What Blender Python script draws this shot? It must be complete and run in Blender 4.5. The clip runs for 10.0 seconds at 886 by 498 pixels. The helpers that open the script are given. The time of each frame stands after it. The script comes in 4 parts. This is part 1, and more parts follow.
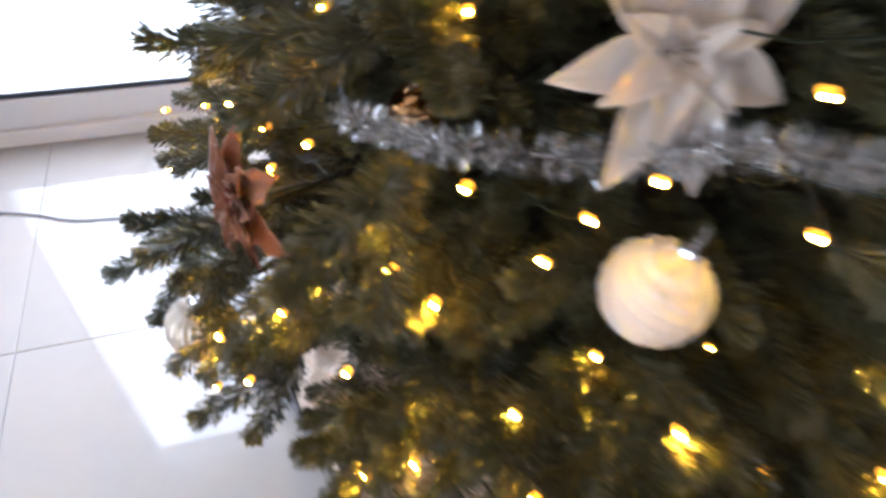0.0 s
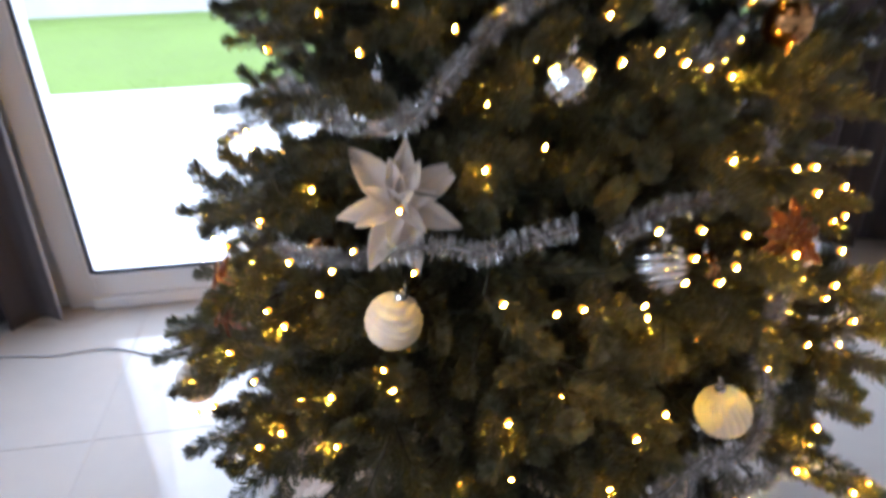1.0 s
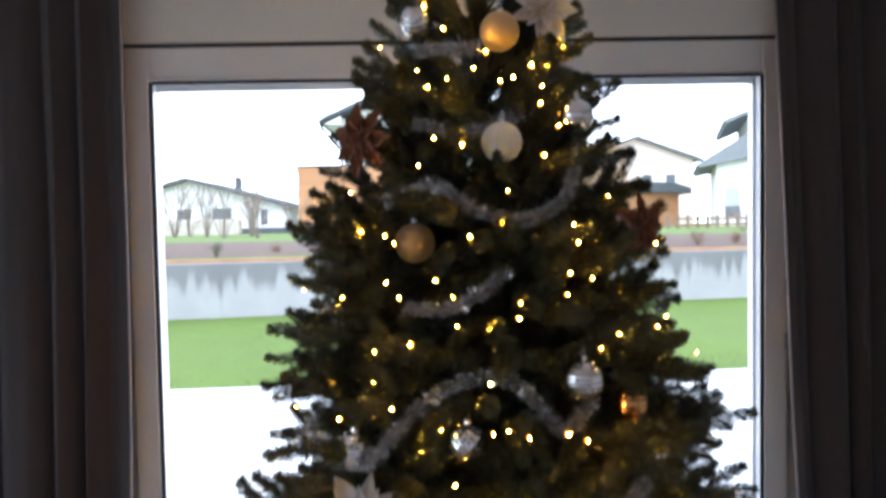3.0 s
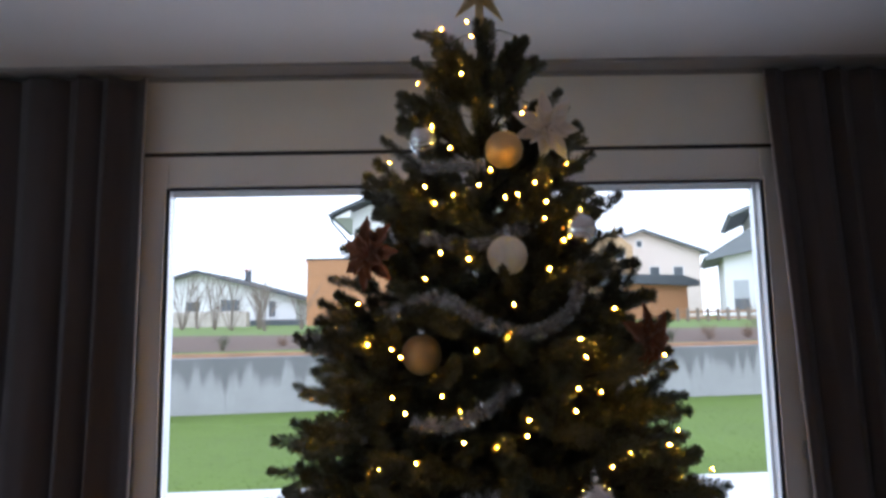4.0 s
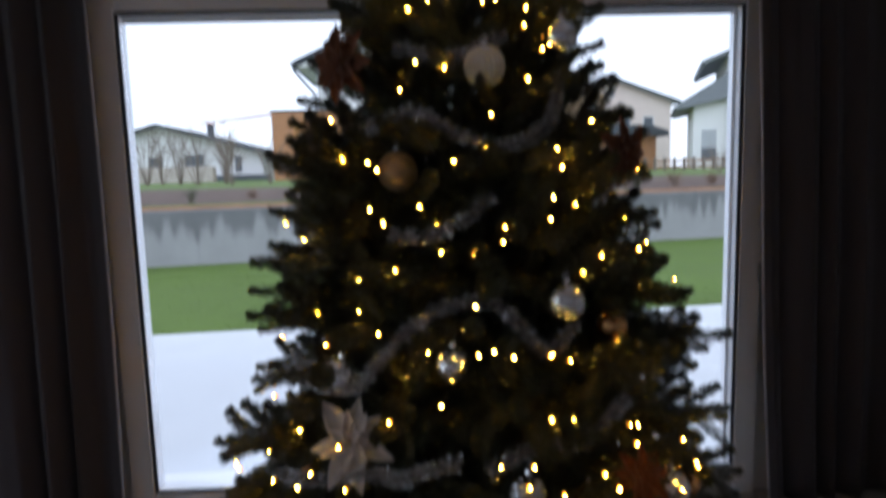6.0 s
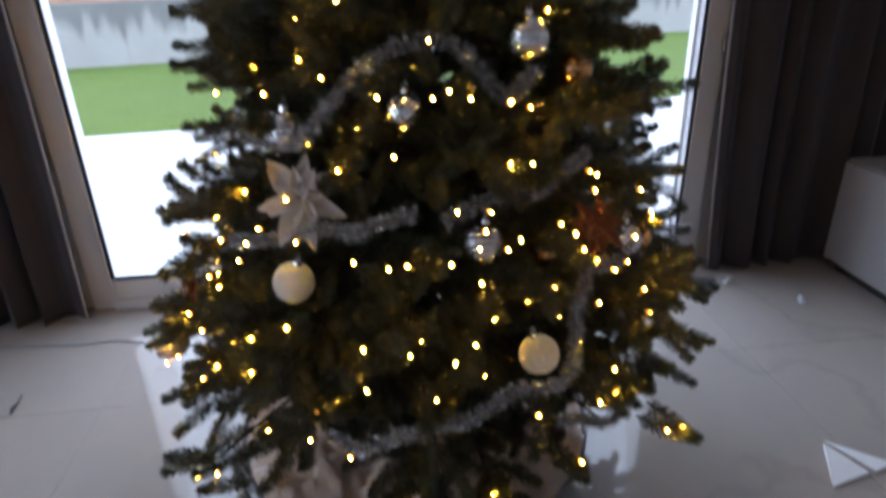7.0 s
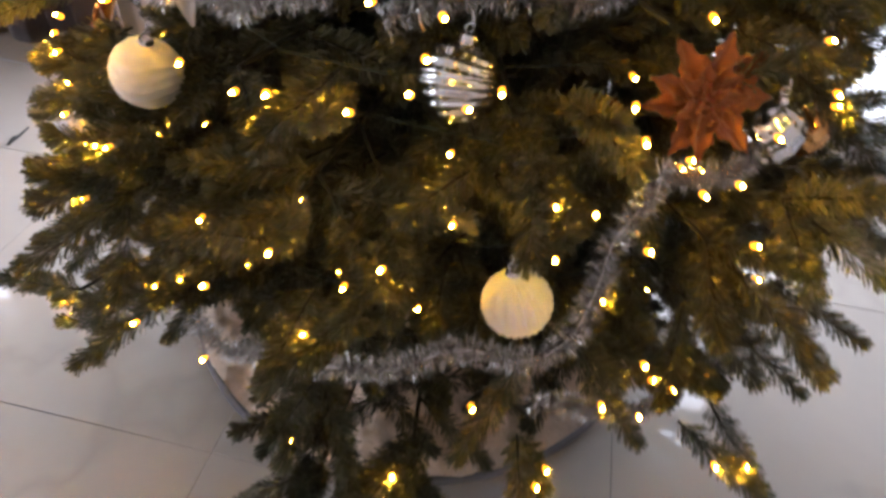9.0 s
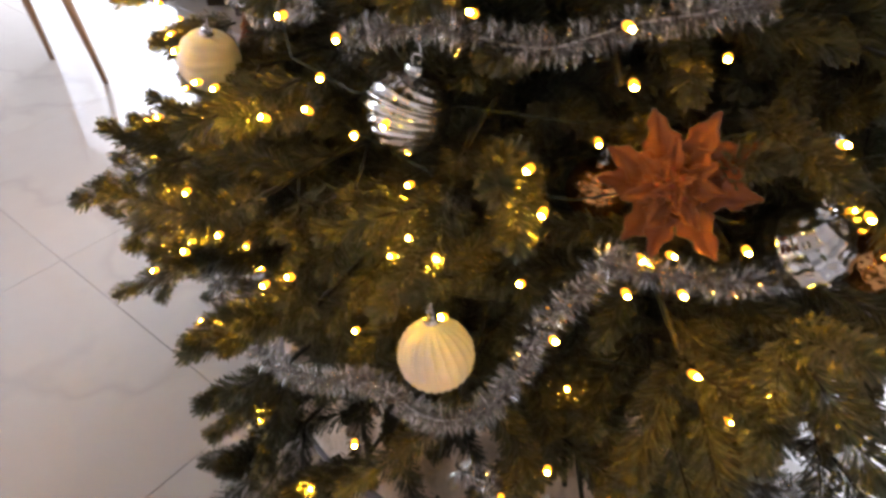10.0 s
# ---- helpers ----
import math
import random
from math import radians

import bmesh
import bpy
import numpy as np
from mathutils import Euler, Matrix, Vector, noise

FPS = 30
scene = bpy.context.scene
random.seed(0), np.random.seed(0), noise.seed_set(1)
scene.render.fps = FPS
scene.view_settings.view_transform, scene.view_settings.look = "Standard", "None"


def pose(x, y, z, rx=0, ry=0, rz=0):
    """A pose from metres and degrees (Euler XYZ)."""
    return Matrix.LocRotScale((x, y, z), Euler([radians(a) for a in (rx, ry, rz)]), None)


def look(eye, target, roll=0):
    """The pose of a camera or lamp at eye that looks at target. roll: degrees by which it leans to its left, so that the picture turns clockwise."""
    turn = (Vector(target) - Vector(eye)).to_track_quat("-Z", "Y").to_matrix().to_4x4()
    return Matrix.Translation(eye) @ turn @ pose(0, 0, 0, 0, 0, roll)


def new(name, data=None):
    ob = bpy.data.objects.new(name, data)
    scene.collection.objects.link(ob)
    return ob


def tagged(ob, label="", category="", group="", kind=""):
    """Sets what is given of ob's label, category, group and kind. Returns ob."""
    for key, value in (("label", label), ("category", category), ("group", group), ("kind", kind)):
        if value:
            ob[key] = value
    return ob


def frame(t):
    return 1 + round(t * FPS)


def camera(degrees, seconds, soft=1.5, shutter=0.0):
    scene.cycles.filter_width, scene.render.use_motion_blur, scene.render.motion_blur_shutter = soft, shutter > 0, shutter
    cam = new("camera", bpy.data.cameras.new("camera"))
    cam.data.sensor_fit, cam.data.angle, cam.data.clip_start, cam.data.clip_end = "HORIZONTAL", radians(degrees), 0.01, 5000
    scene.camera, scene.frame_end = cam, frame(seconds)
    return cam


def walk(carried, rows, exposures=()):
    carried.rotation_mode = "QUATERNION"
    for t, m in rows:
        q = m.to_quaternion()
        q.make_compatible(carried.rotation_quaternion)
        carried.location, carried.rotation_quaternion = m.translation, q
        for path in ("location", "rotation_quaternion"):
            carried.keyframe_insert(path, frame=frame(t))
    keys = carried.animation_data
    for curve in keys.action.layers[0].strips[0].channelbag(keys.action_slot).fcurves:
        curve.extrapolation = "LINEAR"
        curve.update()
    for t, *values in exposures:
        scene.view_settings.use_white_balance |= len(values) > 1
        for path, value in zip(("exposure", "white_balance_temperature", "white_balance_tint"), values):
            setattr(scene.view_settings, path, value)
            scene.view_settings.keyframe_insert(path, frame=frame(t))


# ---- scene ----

cam = camera(70.4, 10.0, soft=2.9, shutter=0.5)
PATH = [
    (0, (-0.372, -0.241, 1.072), (0.135, 1.044, -0.374), 5.9),
    (0.5, (-0.29, -0.506, 1.151), (0.244, 0.944, -0.118), 3.1),
    (1, (-0.172, -0.745, 1.235), (0.129, 0.994, 0.296), -0.3),
    (1.5, (-0.055, -0.956, 1.313), (0.129, 0.909, 0.614), -1.0),
    (2, (-0.024, -1.118, 1.374), (0.162, 0.808, 0.868), -1.7),
    (2.5, (0.016, -1.179, 1.415), (0.038, 0.799, 1.125), -0.8),
    (3, (0.066, -1.193, 1.468), (0.088, 0.805, 1.398), -1.0),
    (4.3, (0.069, -1.209, 1.525), (0.068, 0.768, 1.826), -0.9),
    (4.5, (0.069, -1.195, 1.534), (0.084, 0.774, 1.883), -0.6),
    (5, (0.071, -1.196, 1.536), (0.098, 0.769, 1.907), -0.7),
    (5.5, (0.061, -1.204, 1.521), (0.123, 0.777, 1.786), -0.7),
    (6, (0.054, -1.195, 1.429), (0.14, 0.788, 1.186), -1.6),
    (6.2, (0.05, -1.172, 1.402), (0.154, 0.791, 1.034), -1.9),
    (7.3, (0.071, -1.105, 1.246), (0.275, 0.628, 0.268), -1.3),
    (7.5, (0.122, -1.061, 1.213), (0.289, 0.627, 0.154), -0.8),
    (8, (0.259, -0.944, 1.169), (0.123, 0.648, -0.035), 2.9),
    (8.5, (0.302, -0.779, 1.114), (0.142, 0.721, -0.199), 5.1),
    (9, (0.346, -0.606, 1.099), (0.105, 0.843, -0.258), 4.4),
    (9.5, (0.468, -0.481, 1.101), (-0.163, 0.854, -0.248), 4.8),
    (10, (0.61, -0.455, 1.095), (-0.301, 0.752, -0.213), 1.4),
]
EXPOSURES = [(0.0, 0.6, 5800, 13), (0.5, 0.25, 5800, 13), (1.0, 0.25, 5600, 13), (2.0, 0.05, 5600, 13), (3.0, -0.35, 5850, 11), (4.5, -1.3, 5800, 13), (5.5, -1.6, 5800, 12), (6.0, -1.75, 5800, 12), (6.2, -1.65, 5800, 12), (7.5, -0.28, 5650, 14), (8.2, 0.08, 6150, 15), (9.0, 0.36, 6450, 16), (10.0, 0.5, 6550, 16)]
walk(cam, [(t, look(eye, target, roll)) for t, eye, target, roll in PATH], EXPOSURES)

# ---- daylight: a bright overcast sky ----
SKY = 6.0
world = bpy.data.worlds.new("overcast_sky")
scene.world = world
world.use_nodes = True
wn = world.node_tree.nodes
wl = world.node_tree.links
sky = wn.new("ShaderNodeTexSky")
sky.sky_type, sky.sun_disc = "NISHITA", False
sky.sun_elevation, sky.sun_rotation = radians(28), radians(200)
sky_scaled = wn.new("ShaderNodeVectorMath")
sky_scaled.operation = "SCALE"
sky_scaled.inputs["Scale"].default_value = 0.10
cloud = wn.new("ShaderNodeTexNoise")
cloud.inputs["Scale"].default_value = 1.6
cloud.inputs["Detail"].default_value = 4
cloud_ramp = wn.new("ShaderNodeValToRGB")
cloud_ramp.color_ramp.elements[0].color = (0.88, 0.91, 1.02, 1)
cloud_ramp.color_ramp.elements[1].color = (1.01, 1.01, 1.08, 1)
sky_mix = wn.new("ShaderNodeMixRGB")
sky_mix.inputs[0].default_value = 0.88
wl.new(sky.outputs[0], sky_scaled.inputs[0])
wl.new(sky_scaled.outputs[0], sky_mix.inputs[1])
wl.new(cloud.outputs["Fac"], cloud_ramp.inputs[0])
wl.new(cloud_ramp.outputs[0], sky_mix.inputs[2])
wl.new(sky_mix.outputs[0], wn["Background"].inputs["Color"])
wn["Background"].inputs["Strength"].default_value = SKY



def daylight(name, eye, target, width, height, watts):
    """The sky's light through one glazed opening."""
    lamp = new(name, bpy.data.lights.new(name, "AREA"))
    lamp.data.shape, lamp.data.size, lamp.data.size_y, lamp.data.energy, lamp.data.color = "RECTANGLE", width, height, watts, (0.71, 0.81, 1.0)
    lamp.data.spread = radians(150)
    lamp.matrix_basis = look(eye, target)


daylight("terrace_daylight", (0.17, 1.95, 1.25), (0.17, 0.0, 0.55), 2.7, 2.5, 60)
daylight("side_terrace_daylight", (-3.5, 1.95, 1.25), (-3.4, 0.0, 0.55), 2.3, 2.5, 115)
daylight("west_daylight", (-5.6, -2.4, 1.40), (0, -2.4, 0.0), 3.0, 2.0, 10)

sun = new("sun", bpy.data.lights.new("sun", "SUN"))
sun.data.energy, sun.data.angle, sun.data.color = 0.7, radians(25), (1.0, 0.97, 0.92)
sun.matrix_basis = look((-3, -8, 7), (0, 0, 0))


# ---- materials ----
def material(name, color, rough=0.6, metal=0.0, vary=0.12, scale=8.0, bump=0.0, bump_scale=60.0, spec=0.5, object_random=0.0, sheen=0.0, detail=5.0, stretch=(1, 1, 1)):
    """A surface with two scales of colour variation and fine relief."""
    m = bpy.data.materials.new(name)
    m.use_nodes = True
    n, l = m.node_tree.nodes, m.node_tree.links
    b = n["Principled BSDF"]
    b.inputs["Roughness"].default_value = rough
    b.inputs["Metallic"].default_value = metal
    b.inputs["Specular IOR Level"].default_value = spec
    b.inputs["Sheen Weight"].default_value = sheen
    co = n.new("ShaderNodeTexCoord")
    mp = n.new("ShaderNodeMapping")
    mp.inputs["Scale"].default_value = stretch
    l.new(co.outputs["Object"], mp.inputs[0])
    coarse = n.new("ShaderNodeTexNoise")
    coarse.inputs["Scale"].default_value, coarse.inputs["Detail"].default_value = scale, detail
    l.new(mp.outputs[0], coarse.inputs[0])
    fine = n.new("ShaderNodeTexNoise")
    fine.inputs["Scale"].default_value, fine.inputs["Detail"].default_value = scale * 9, 3
    l.new(mp.outputs[0], fine.inputs[0])
    both = n.new("ShaderNodeMath")
    both.operation = "MULTIPLY_ADD"
    both.inputs[1].default_value = 0.4
    l.new(fine.outputs["Fac"], both.inputs[0])
    l.new(coarse.outputs["Fac"], both.inputs[2])
    span = n.new("ShaderNodeMapRange")
    span.inputs["From Min"].default_value, span.inputs["From Max"].default_value = 0.35, 1.05
    span.inputs["To Min"].default_value, span.inputs["To Max"].default_value = 1 - vary, 1 + vary
    l.new(both.outputs[0], span.inputs[0])
    last = span.outputs[0]
    if object_random:
        info = n.new("ShaderNodeObjectInfo")
        r = n.new("ShaderNodeMapRange")
        r.inputs["To Min"].default_value, r.inputs["To Max"].default_value = 1 - object_random, 1 + object_random
        l.new(info.outputs["Random"], r.inputs[0])
        mul = n.new("ShaderNodeMath")
        mul.operation = "MULTIPLY"
        l.new(last, mul.inputs[0])
        l.new(r.outputs[0], mul.inputs[1])
        last = mul.outputs[0]
    tint = n.new("ShaderNodeVectorMath")
    tint.operation = "SCALE"
    tint.inputs[0].default_value = color[:3]
    l.new(last, tint.inputs["Scale"])
    l.new(tint.outputs[0], b.inputs["Base Color"])
    if bump:
        rel = n.new("ShaderNodeTexNoise")
        rel.inputs["Scale"].default_value, rel.inputs["Detail"].default_value = bump_scale, 4
        l.new(mp.outputs[0], rel.inputs[0])
        bp = n.new("ShaderNodeBump")
        bp.inputs["Strength"].default_value, bp.inputs["Distance"].default_value = bump, 0.01
        l.new(rel.outputs["Fac"], bp.inputs["Height"])
        l.new(bp.outputs[0], b.inputs["Normal"])
    return m


def needle_material():
    m = material("green_needles", (0.092, 0.090, 0.053), rough=0.45, vary=0.45, scale=9, spec=0.5, object_random=0.25)
    n, l = m.node_tree.nodes, m.node_tree.links
    geo = n.new("ShaderNodeNewGeometry")
    ramp = n.new("ShaderNodeValToRGB")
    ramp.color_ramp.elements[0].color = (0.75, 0.9, 0.7, 1)
    ramp.color_ramp.elements[1].color = (1.35, 1.2, 1.15, 1)
    l.new(geo.outputs["Random Per Island"], ramp.inputs[0])
    mul = n.new("ShaderNodeVectorMath")
    mul.operation = "MULTIPLY"
    b = n["Principled BSDF"]
    l.new(b.inputs["Base Color"].links[0].from_socket, mul.inputs[0])
    l.new(ramp.outputs[0], mul.inputs[1])
    l.new(mul.outputs[0], b.inputs["Base Color"])
    return m


def tile_material():
    """Polished pale porcelain with soft grey veins."""
    m = material("polished_porcelain", (0.43, 0.393, 0.355), rough=0.008, spec=0.55, vary=0.05, scale=2.2, object_random=0.02)
    n, l = m.node_tree.nodes, m.node_tree.links
    co = n.new("ShaderNodeNewGeometry")
    wob = n.new("ShaderNodeTexNoise")
    wob.inputs["Scale"].default_value, wob.inputs["Detail"].default_value = 0.8, 5
    l.new(co.outputs["Position"], wob.inputs[0])
    ramp = n.new("ShaderNodeValToRGB")
    e = ramp.color_ramp.elements
    e[0].position, e[0].color = 0.485, (1, 1, 1, 1)
    e[1].position, e[1].color = 0.515, (1, 1, 1, 1)
    mid = e.new(0.5)
    mid.color = (0.90, 0.90, 0.90, 1)
    l.new(wob.outputs["Fac"], ramp.inputs[0])
    mul = n.new("ShaderNodeVectorMath")
    mul.operation = "MULTIPLY"
    b = n["Principled BSDF"]
    l.new(b.inputs["Base Color"].links[0].from_socket, mul.inputs[0])
    l.new(ramp.outputs[0], mul.inputs[1])
    l.new(mul.outputs[0], b.inputs["Base Color"])
    return m


def concrete_wall_material():
    """Grey concrete with dark run-down streaks hanging from the top edge."""
    m = material("weathered_concrete", (0.29, 0.29, 0.295), rough=0.85, vary=0.15, scale=1.2, bump=0.2)
    n, l = m.node_tree.nodes, m.node_tree.links
    co = n.new("ShaderNodeTexCoord")
    sep = n.new("ShaderNodeSeparateXYZ")
    l.new(co.outputs["Object"], sep.inputs[0])
    mp = n.new("ShaderNodeMapping")
    mp.inputs["Scale"].default_value = (4.5, 0.0, 0.12)
    l.new(co.outputs["Object"], mp.inputs[0])
    streak = n.new("ShaderNodeTexNoise")
    streak.inputs["Scale"].default_value, streak.inputs["Detail"].default_value = 1.0, 5
    l.new(mp.outputs[0], streak.inputs[0])
    h = n.new("ShaderNodeMapRange")
    h.inputs["From Min"].default_value, h.inputs["From Max"].default_value = 0.2, 1.0
    h.inputs["To Min"].default_value, h.inputs["To Max"].default_value = -0.20, 0.30
    l.new(sep.outputs["Z"], h.inputs[0])
    add = n.new("ShaderNodeMath")
    l.new(streak.outputs["Fac"], add.inputs[0])
    l.new(h.outputs[0], add.inputs[1])
    ramp = n.new("ShaderNodeValToRGB")
    ramp.color_ramp.elements[0].position, ramp.color_ramp.elements[0].color = 0.42, (1.25, 1.25, 1.25, 1)
    ramp.color_ramp.elements[1].position, ramp.color_ramp.elements[1].color = 0.58, (0.62, 0.63, 0.64, 1)
    l.new(add.outputs[0], ramp.inputs[0])
    mul = n.new("ShaderNodeVectorMath")
    mul.operation = "MULTIPLY"
    b = n["Principled BSDF"]
    l.new(b.inputs["Base Color"].links[0].from_socket, mul.inputs[0])
    l.new(ramp.outputs[0], mul.inputs[1])
    l.new(mul.outputs[0], b.inputs["Base Color"])
    return m


def glass_material():
    m = bpy.data.materials.new("window_glass")
    m.use_nodes = True
    n, l = m.node_tree.nodes, m.node_tree.links
    clear = n.new("ShaderNodeBsdfTransparent")
    clear.inputs[0].default_value = (0.94, 0.96, 0.96, 1)
    gloss = n.new("ShaderNodeBsdfGlossy")
    gloss.inputs["Roughness"].default_value = 0.01
    lw = n.new("ShaderNodeLayerWeight")
    edge = n.new("ShaderNodeMath")
    edge.operation = "POWER"
    edge.inputs[1].default_value = 5.0
    l.new(lw.outputs["Facing"], edge.inputs[0])
    fr = n.new("ShaderNodeMath")
    fr.operation = "MULTIPLY_ADD"
    fr.inputs[1].default_value, fr.inputs[2].default_value = 0.9, 0.03
    l.new(edge.outputs[0], fr.inputs[0])
    mix = n.new("ShaderNodeMixShader")
    l.new(fr.outputs[0], mix.inputs[0])
    l.new(clear.outputs[0], mix.inputs[1])
    l.new(gloss.outputs[0], mix.inputs[2])
    l.new(mix.outputs[0], n["Material Output"].inputs[0])
    return m


def glow_material(name, color, strength):
    m = bpy.data.materials.new(name)
    m.use_nodes = True
    b = m.node_tree.nodes["Principled BSDF"]
    b.inputs["Base Color"].default_value = (*color, 1)
    b.inputs["Emission Color"].default_value = (*color, 1)
    b.inputs["Emission Strength"].default_value = strength
    return m


NEEDLES = needle_material()
# curtain cloth paled to show daylight coming through the hem
BACKLIT_HEM = material("backlit_hem_cloth", (0.34, 0.31, 0.31), 0.95, vary=0.1, scale=8)
BARK = material("dark_twig", (0.035, 0.034, 0.02), 0.8, vary=0.3, scale=30)
TILE = tile_material()
GROUT = material("grey_grout", (0.24, 0.235, 0.23), 0.9, vary=0.2, scale=20)
PLASTER = material("white_plaster", (0.72, 0.71, 0.69), 0.9, vary=0.03, scale=3, bump=0.06, bump_scale=120)
# white ceiling paint greyed so that the ceiling looks less lit
CEILING = material("dimmed_ceiling_white", (0.51, 0.505, 0.52), 0.92, vary=0.03, scale=1.5, bump=0.05, bump_scale=150)
PVC = material("white_pvc", (0.74, 0.73, 0.74), 0.32, vary=0.03, scale=5)
GASKET = material("black_gasket", (0.02, 0.022, 0.03), 0.6, vary=0.2)
STEEL = material("grey_hinge_metal", (0.45, 0.45, 0.46), 0.35, metal=0.8, vary=0.1)
CURTAIN = material("taupe_curtain_cloth", (0.047, 0.039, 0.042), 0.95, vary=0.12, scale=3, bump=0.25, bump_scale=350, sheen=0.08, stretch=(3, 3, 0.4))
GLASS = glass_material()
RAIL = material("grey_rail_metal", (0.30, 0.30, 0.31), 0.5, metal=0.3, vary=0.08)
PLUSH = material("cream_plush", (0.60, 0.46, 0.35), 0.95, vary=0.28, scale=12, bump=1.0, bump_scale=38, sheen=0.6)
PIPING = material("grey_piping", (0.18, 0.17, 0.18), 0.8, vary=0.2, scale=30)
WHITE_BAUBLE = material("matt_white_lacquer", (0.72, 0.70, 0.68), 0.42, vary=0.04, scale=20)
GOLD_BAUBLE = material("matt_champagne_lacquer", (0.55, 0.38, 0.20), 0.45, metal=0.35, vary=0.08, scale=25)
PALE_GOLD = material("satin_champagne_lacquer", (0.58, 0.50, 0.40), 0.34, metal=0.6, vary=0.08, scale=25)
SILVER = material("mirror_silver", (0.86, 0.86, 0.88), 0.07, metal=1.0, vary=0.03, scale=20)
AMBER = material("copper_mirror", (0.75, 0.40, 0.16), 0.12, metal=1.0, vary=0.08, scale=20)
TINSEL = material("silver_tinsel_foil", (0.78, 0.76, 0.74), 0.12, metal=1.0, vary=0.1, scale=40)
WHITE_PETAL = material("cream_velvet", (0.74, 0.66, 0.60), 0.85, vary=0.1, scale=18, bump=0.15, bump_scale=300, sheen=0.4)
RED_PETAL = material("rust_red_velvet", (0.18, 0.055, 0.016), 0.85, vary=0.35, scale=18, bump=0.15, bump_scale=300, sheen=0.3)
STAMEN = material("dark_red_stamen", (0.20, 0.04, 0.02), 0.6, vary=0.2)
PALE_STAMEN = material("pale_beige_stamen", (0.45, 0.36, 0.28), 0.6, vary=0.2)
STAR_GOLD = material("gold_glitter", (0.50, 0.37, 0.18), 0.4, metal=0.55, vary=0.35, scale=90, bump=0.6, bump_scale=500)
WIRE = material("dark_green_wire", (0.02, 0.035, 0.02), 0.5, vary=0.1)
BULB = glow_material("warm_led", (1.0, 0.45, 0.02), 3100.0)
# the orange halo round a lit bulb, made as a faintly glowing capsule
BULB_HALO = glow_material("amber_led_halo", (1.0, 0.40, 0.02), 2.2)
CHAIR_WOOD = material("brown_oak", (0.22, 0.11, 0.05), 0.45, vary=0.25, scale=6, stretch=(6, 6, 0.6))
CHAIR_CLOTH = material("beige_upholstery", (0.42, 0.35, 0.30), 0.95, vary=0.1, scale=20, bump=0.3, bump_scale=300)
CABINET = material("grey_lacquer", (0.34, 0.33, 0.33), 0.5, vary=0.04, scale=4)
DARK = material("dark_plinth", (0.03, 0.03, 0.03), 0.7, vary=0.2)
PAPER = material("white_paper", (0.86, 0.88, 0.90), 0.8, vary=0.02, scale=20)
CABLE = material("grey_cable", (0.34, 0.35, 0.37), 0.5, vary=0.1)
CLEAR_PLASTIC = material("pale_plastic", (0.7, 0.72, 0.75), 0.15, vary=0.1)

PAVING = material("pale_paving", (0.62, 0.63, 0.65), 0.7, vary=0.08, scale=2.0, bump=0.15, bump_scale=40)
LAWN = material("lawn_soil", (0.086, 0.14, 0.012), 0.9, vary=0.2, scale=0.7, bump=0.2, bump_scale=30)
BLADE = material("grass_blades", (0.092, 0.15, 0.014), 0.85, vary=0.15, scale=0.9)
CONCRETE = concrete_wall_material()
MULCH = material("brown_mulch", (0.10, 0.066, 0.05), 0.95, vary=0.4, scale=2.5, bump=0.8, bump_scale=8)
EDGING = material("orange_board", (0.38, 0.22, 0.13), 0.8, vary=0.25, scale=3)
RENDER_WHITE = material("white_render", (0.78, 0.78, 0.78), 0.9, vary=0.04, scale=1)
RENDER_CREAM = material("cream_render", (0.76, 0.66, 0.60), 0.9, vary=0.04, scale=1)
ROOF = material("dark_roof_tiles", (0.09, 0.10, 0.115), 0.8, vary=0.2, scale=3, bump=0.5, bump_scale=10)
GREY_ROOF = material("grey_roof_tiles", (0.22, 0.235, 0.26), 0.8, vary=0.15, scale=3, bump=0.5, bump_scale=10)
TIMBER = material("orange_larch_boards", (0.47, 0.235, 0.115), 0.75, vary=0.2, scale=1.5, stretch=(0.3, 1, 6))
OSB = material("pale_osb", (0.55, 0.38, 0.22), 0.85, vary=0.25, scale=4)
PANE = material("dark_window_pane", (0.10, 0.115, 0.135), 0.15, vary=0.1)
SHUTTER = material("grey_shutter", (0.42, 0.44, 0.47), 0.6, vary=0.05)
RUBBLE = material("beige_rubble", (0.48, 0.43, 0.38), 0.95, vary=0.3, scale=2.5, bump=0.8, bump_scale=5)
HEDGE = material("dull_green_shrub", (0.06, 0.085, 0.035), 0.9, vary=0.4, scale=2)
DRY_SHRUB = material("brown_dry_shrub", (0.20, 0.12, 0.07), 0.9, vary=0.4, scale=3)
BARE_WOOD = material("bare_grey_twigs", (0.20, 0.16, 0.13), 0.9, vary=0.2, scale=4)
CRANE = material("red_crane_steel", (0.55, 0.25, 0.2), 0.6, vary=0.1)


# ---- builders ----
def bm_object(name, bm, mat, smooth=False):
    me = bpy.data.meshes.new(name)
    bm.to_mesh(me)
    bm.free()
    for m in mat if isinstance(mat, (list, tuple)) else [mat]:
        me.materials.append(m)
    if smooth:
        me.polygons.foreach_set("use_smooth", [True] * len(me.polygons))
    return new(name, me)


def part(name, bm, mat, parent, label="", smooth=False):
    ob = bm_object(name, bm, mat, smooth)
    ob.parent = parent
    if label:
        ob["label"] = label
    return ob


def thing(name, label, category, at=(0, 0, 0), group="", kind=""):
    ob = new(name)
    ob.location = at
    return tagged(ob, label, category, group, kind)


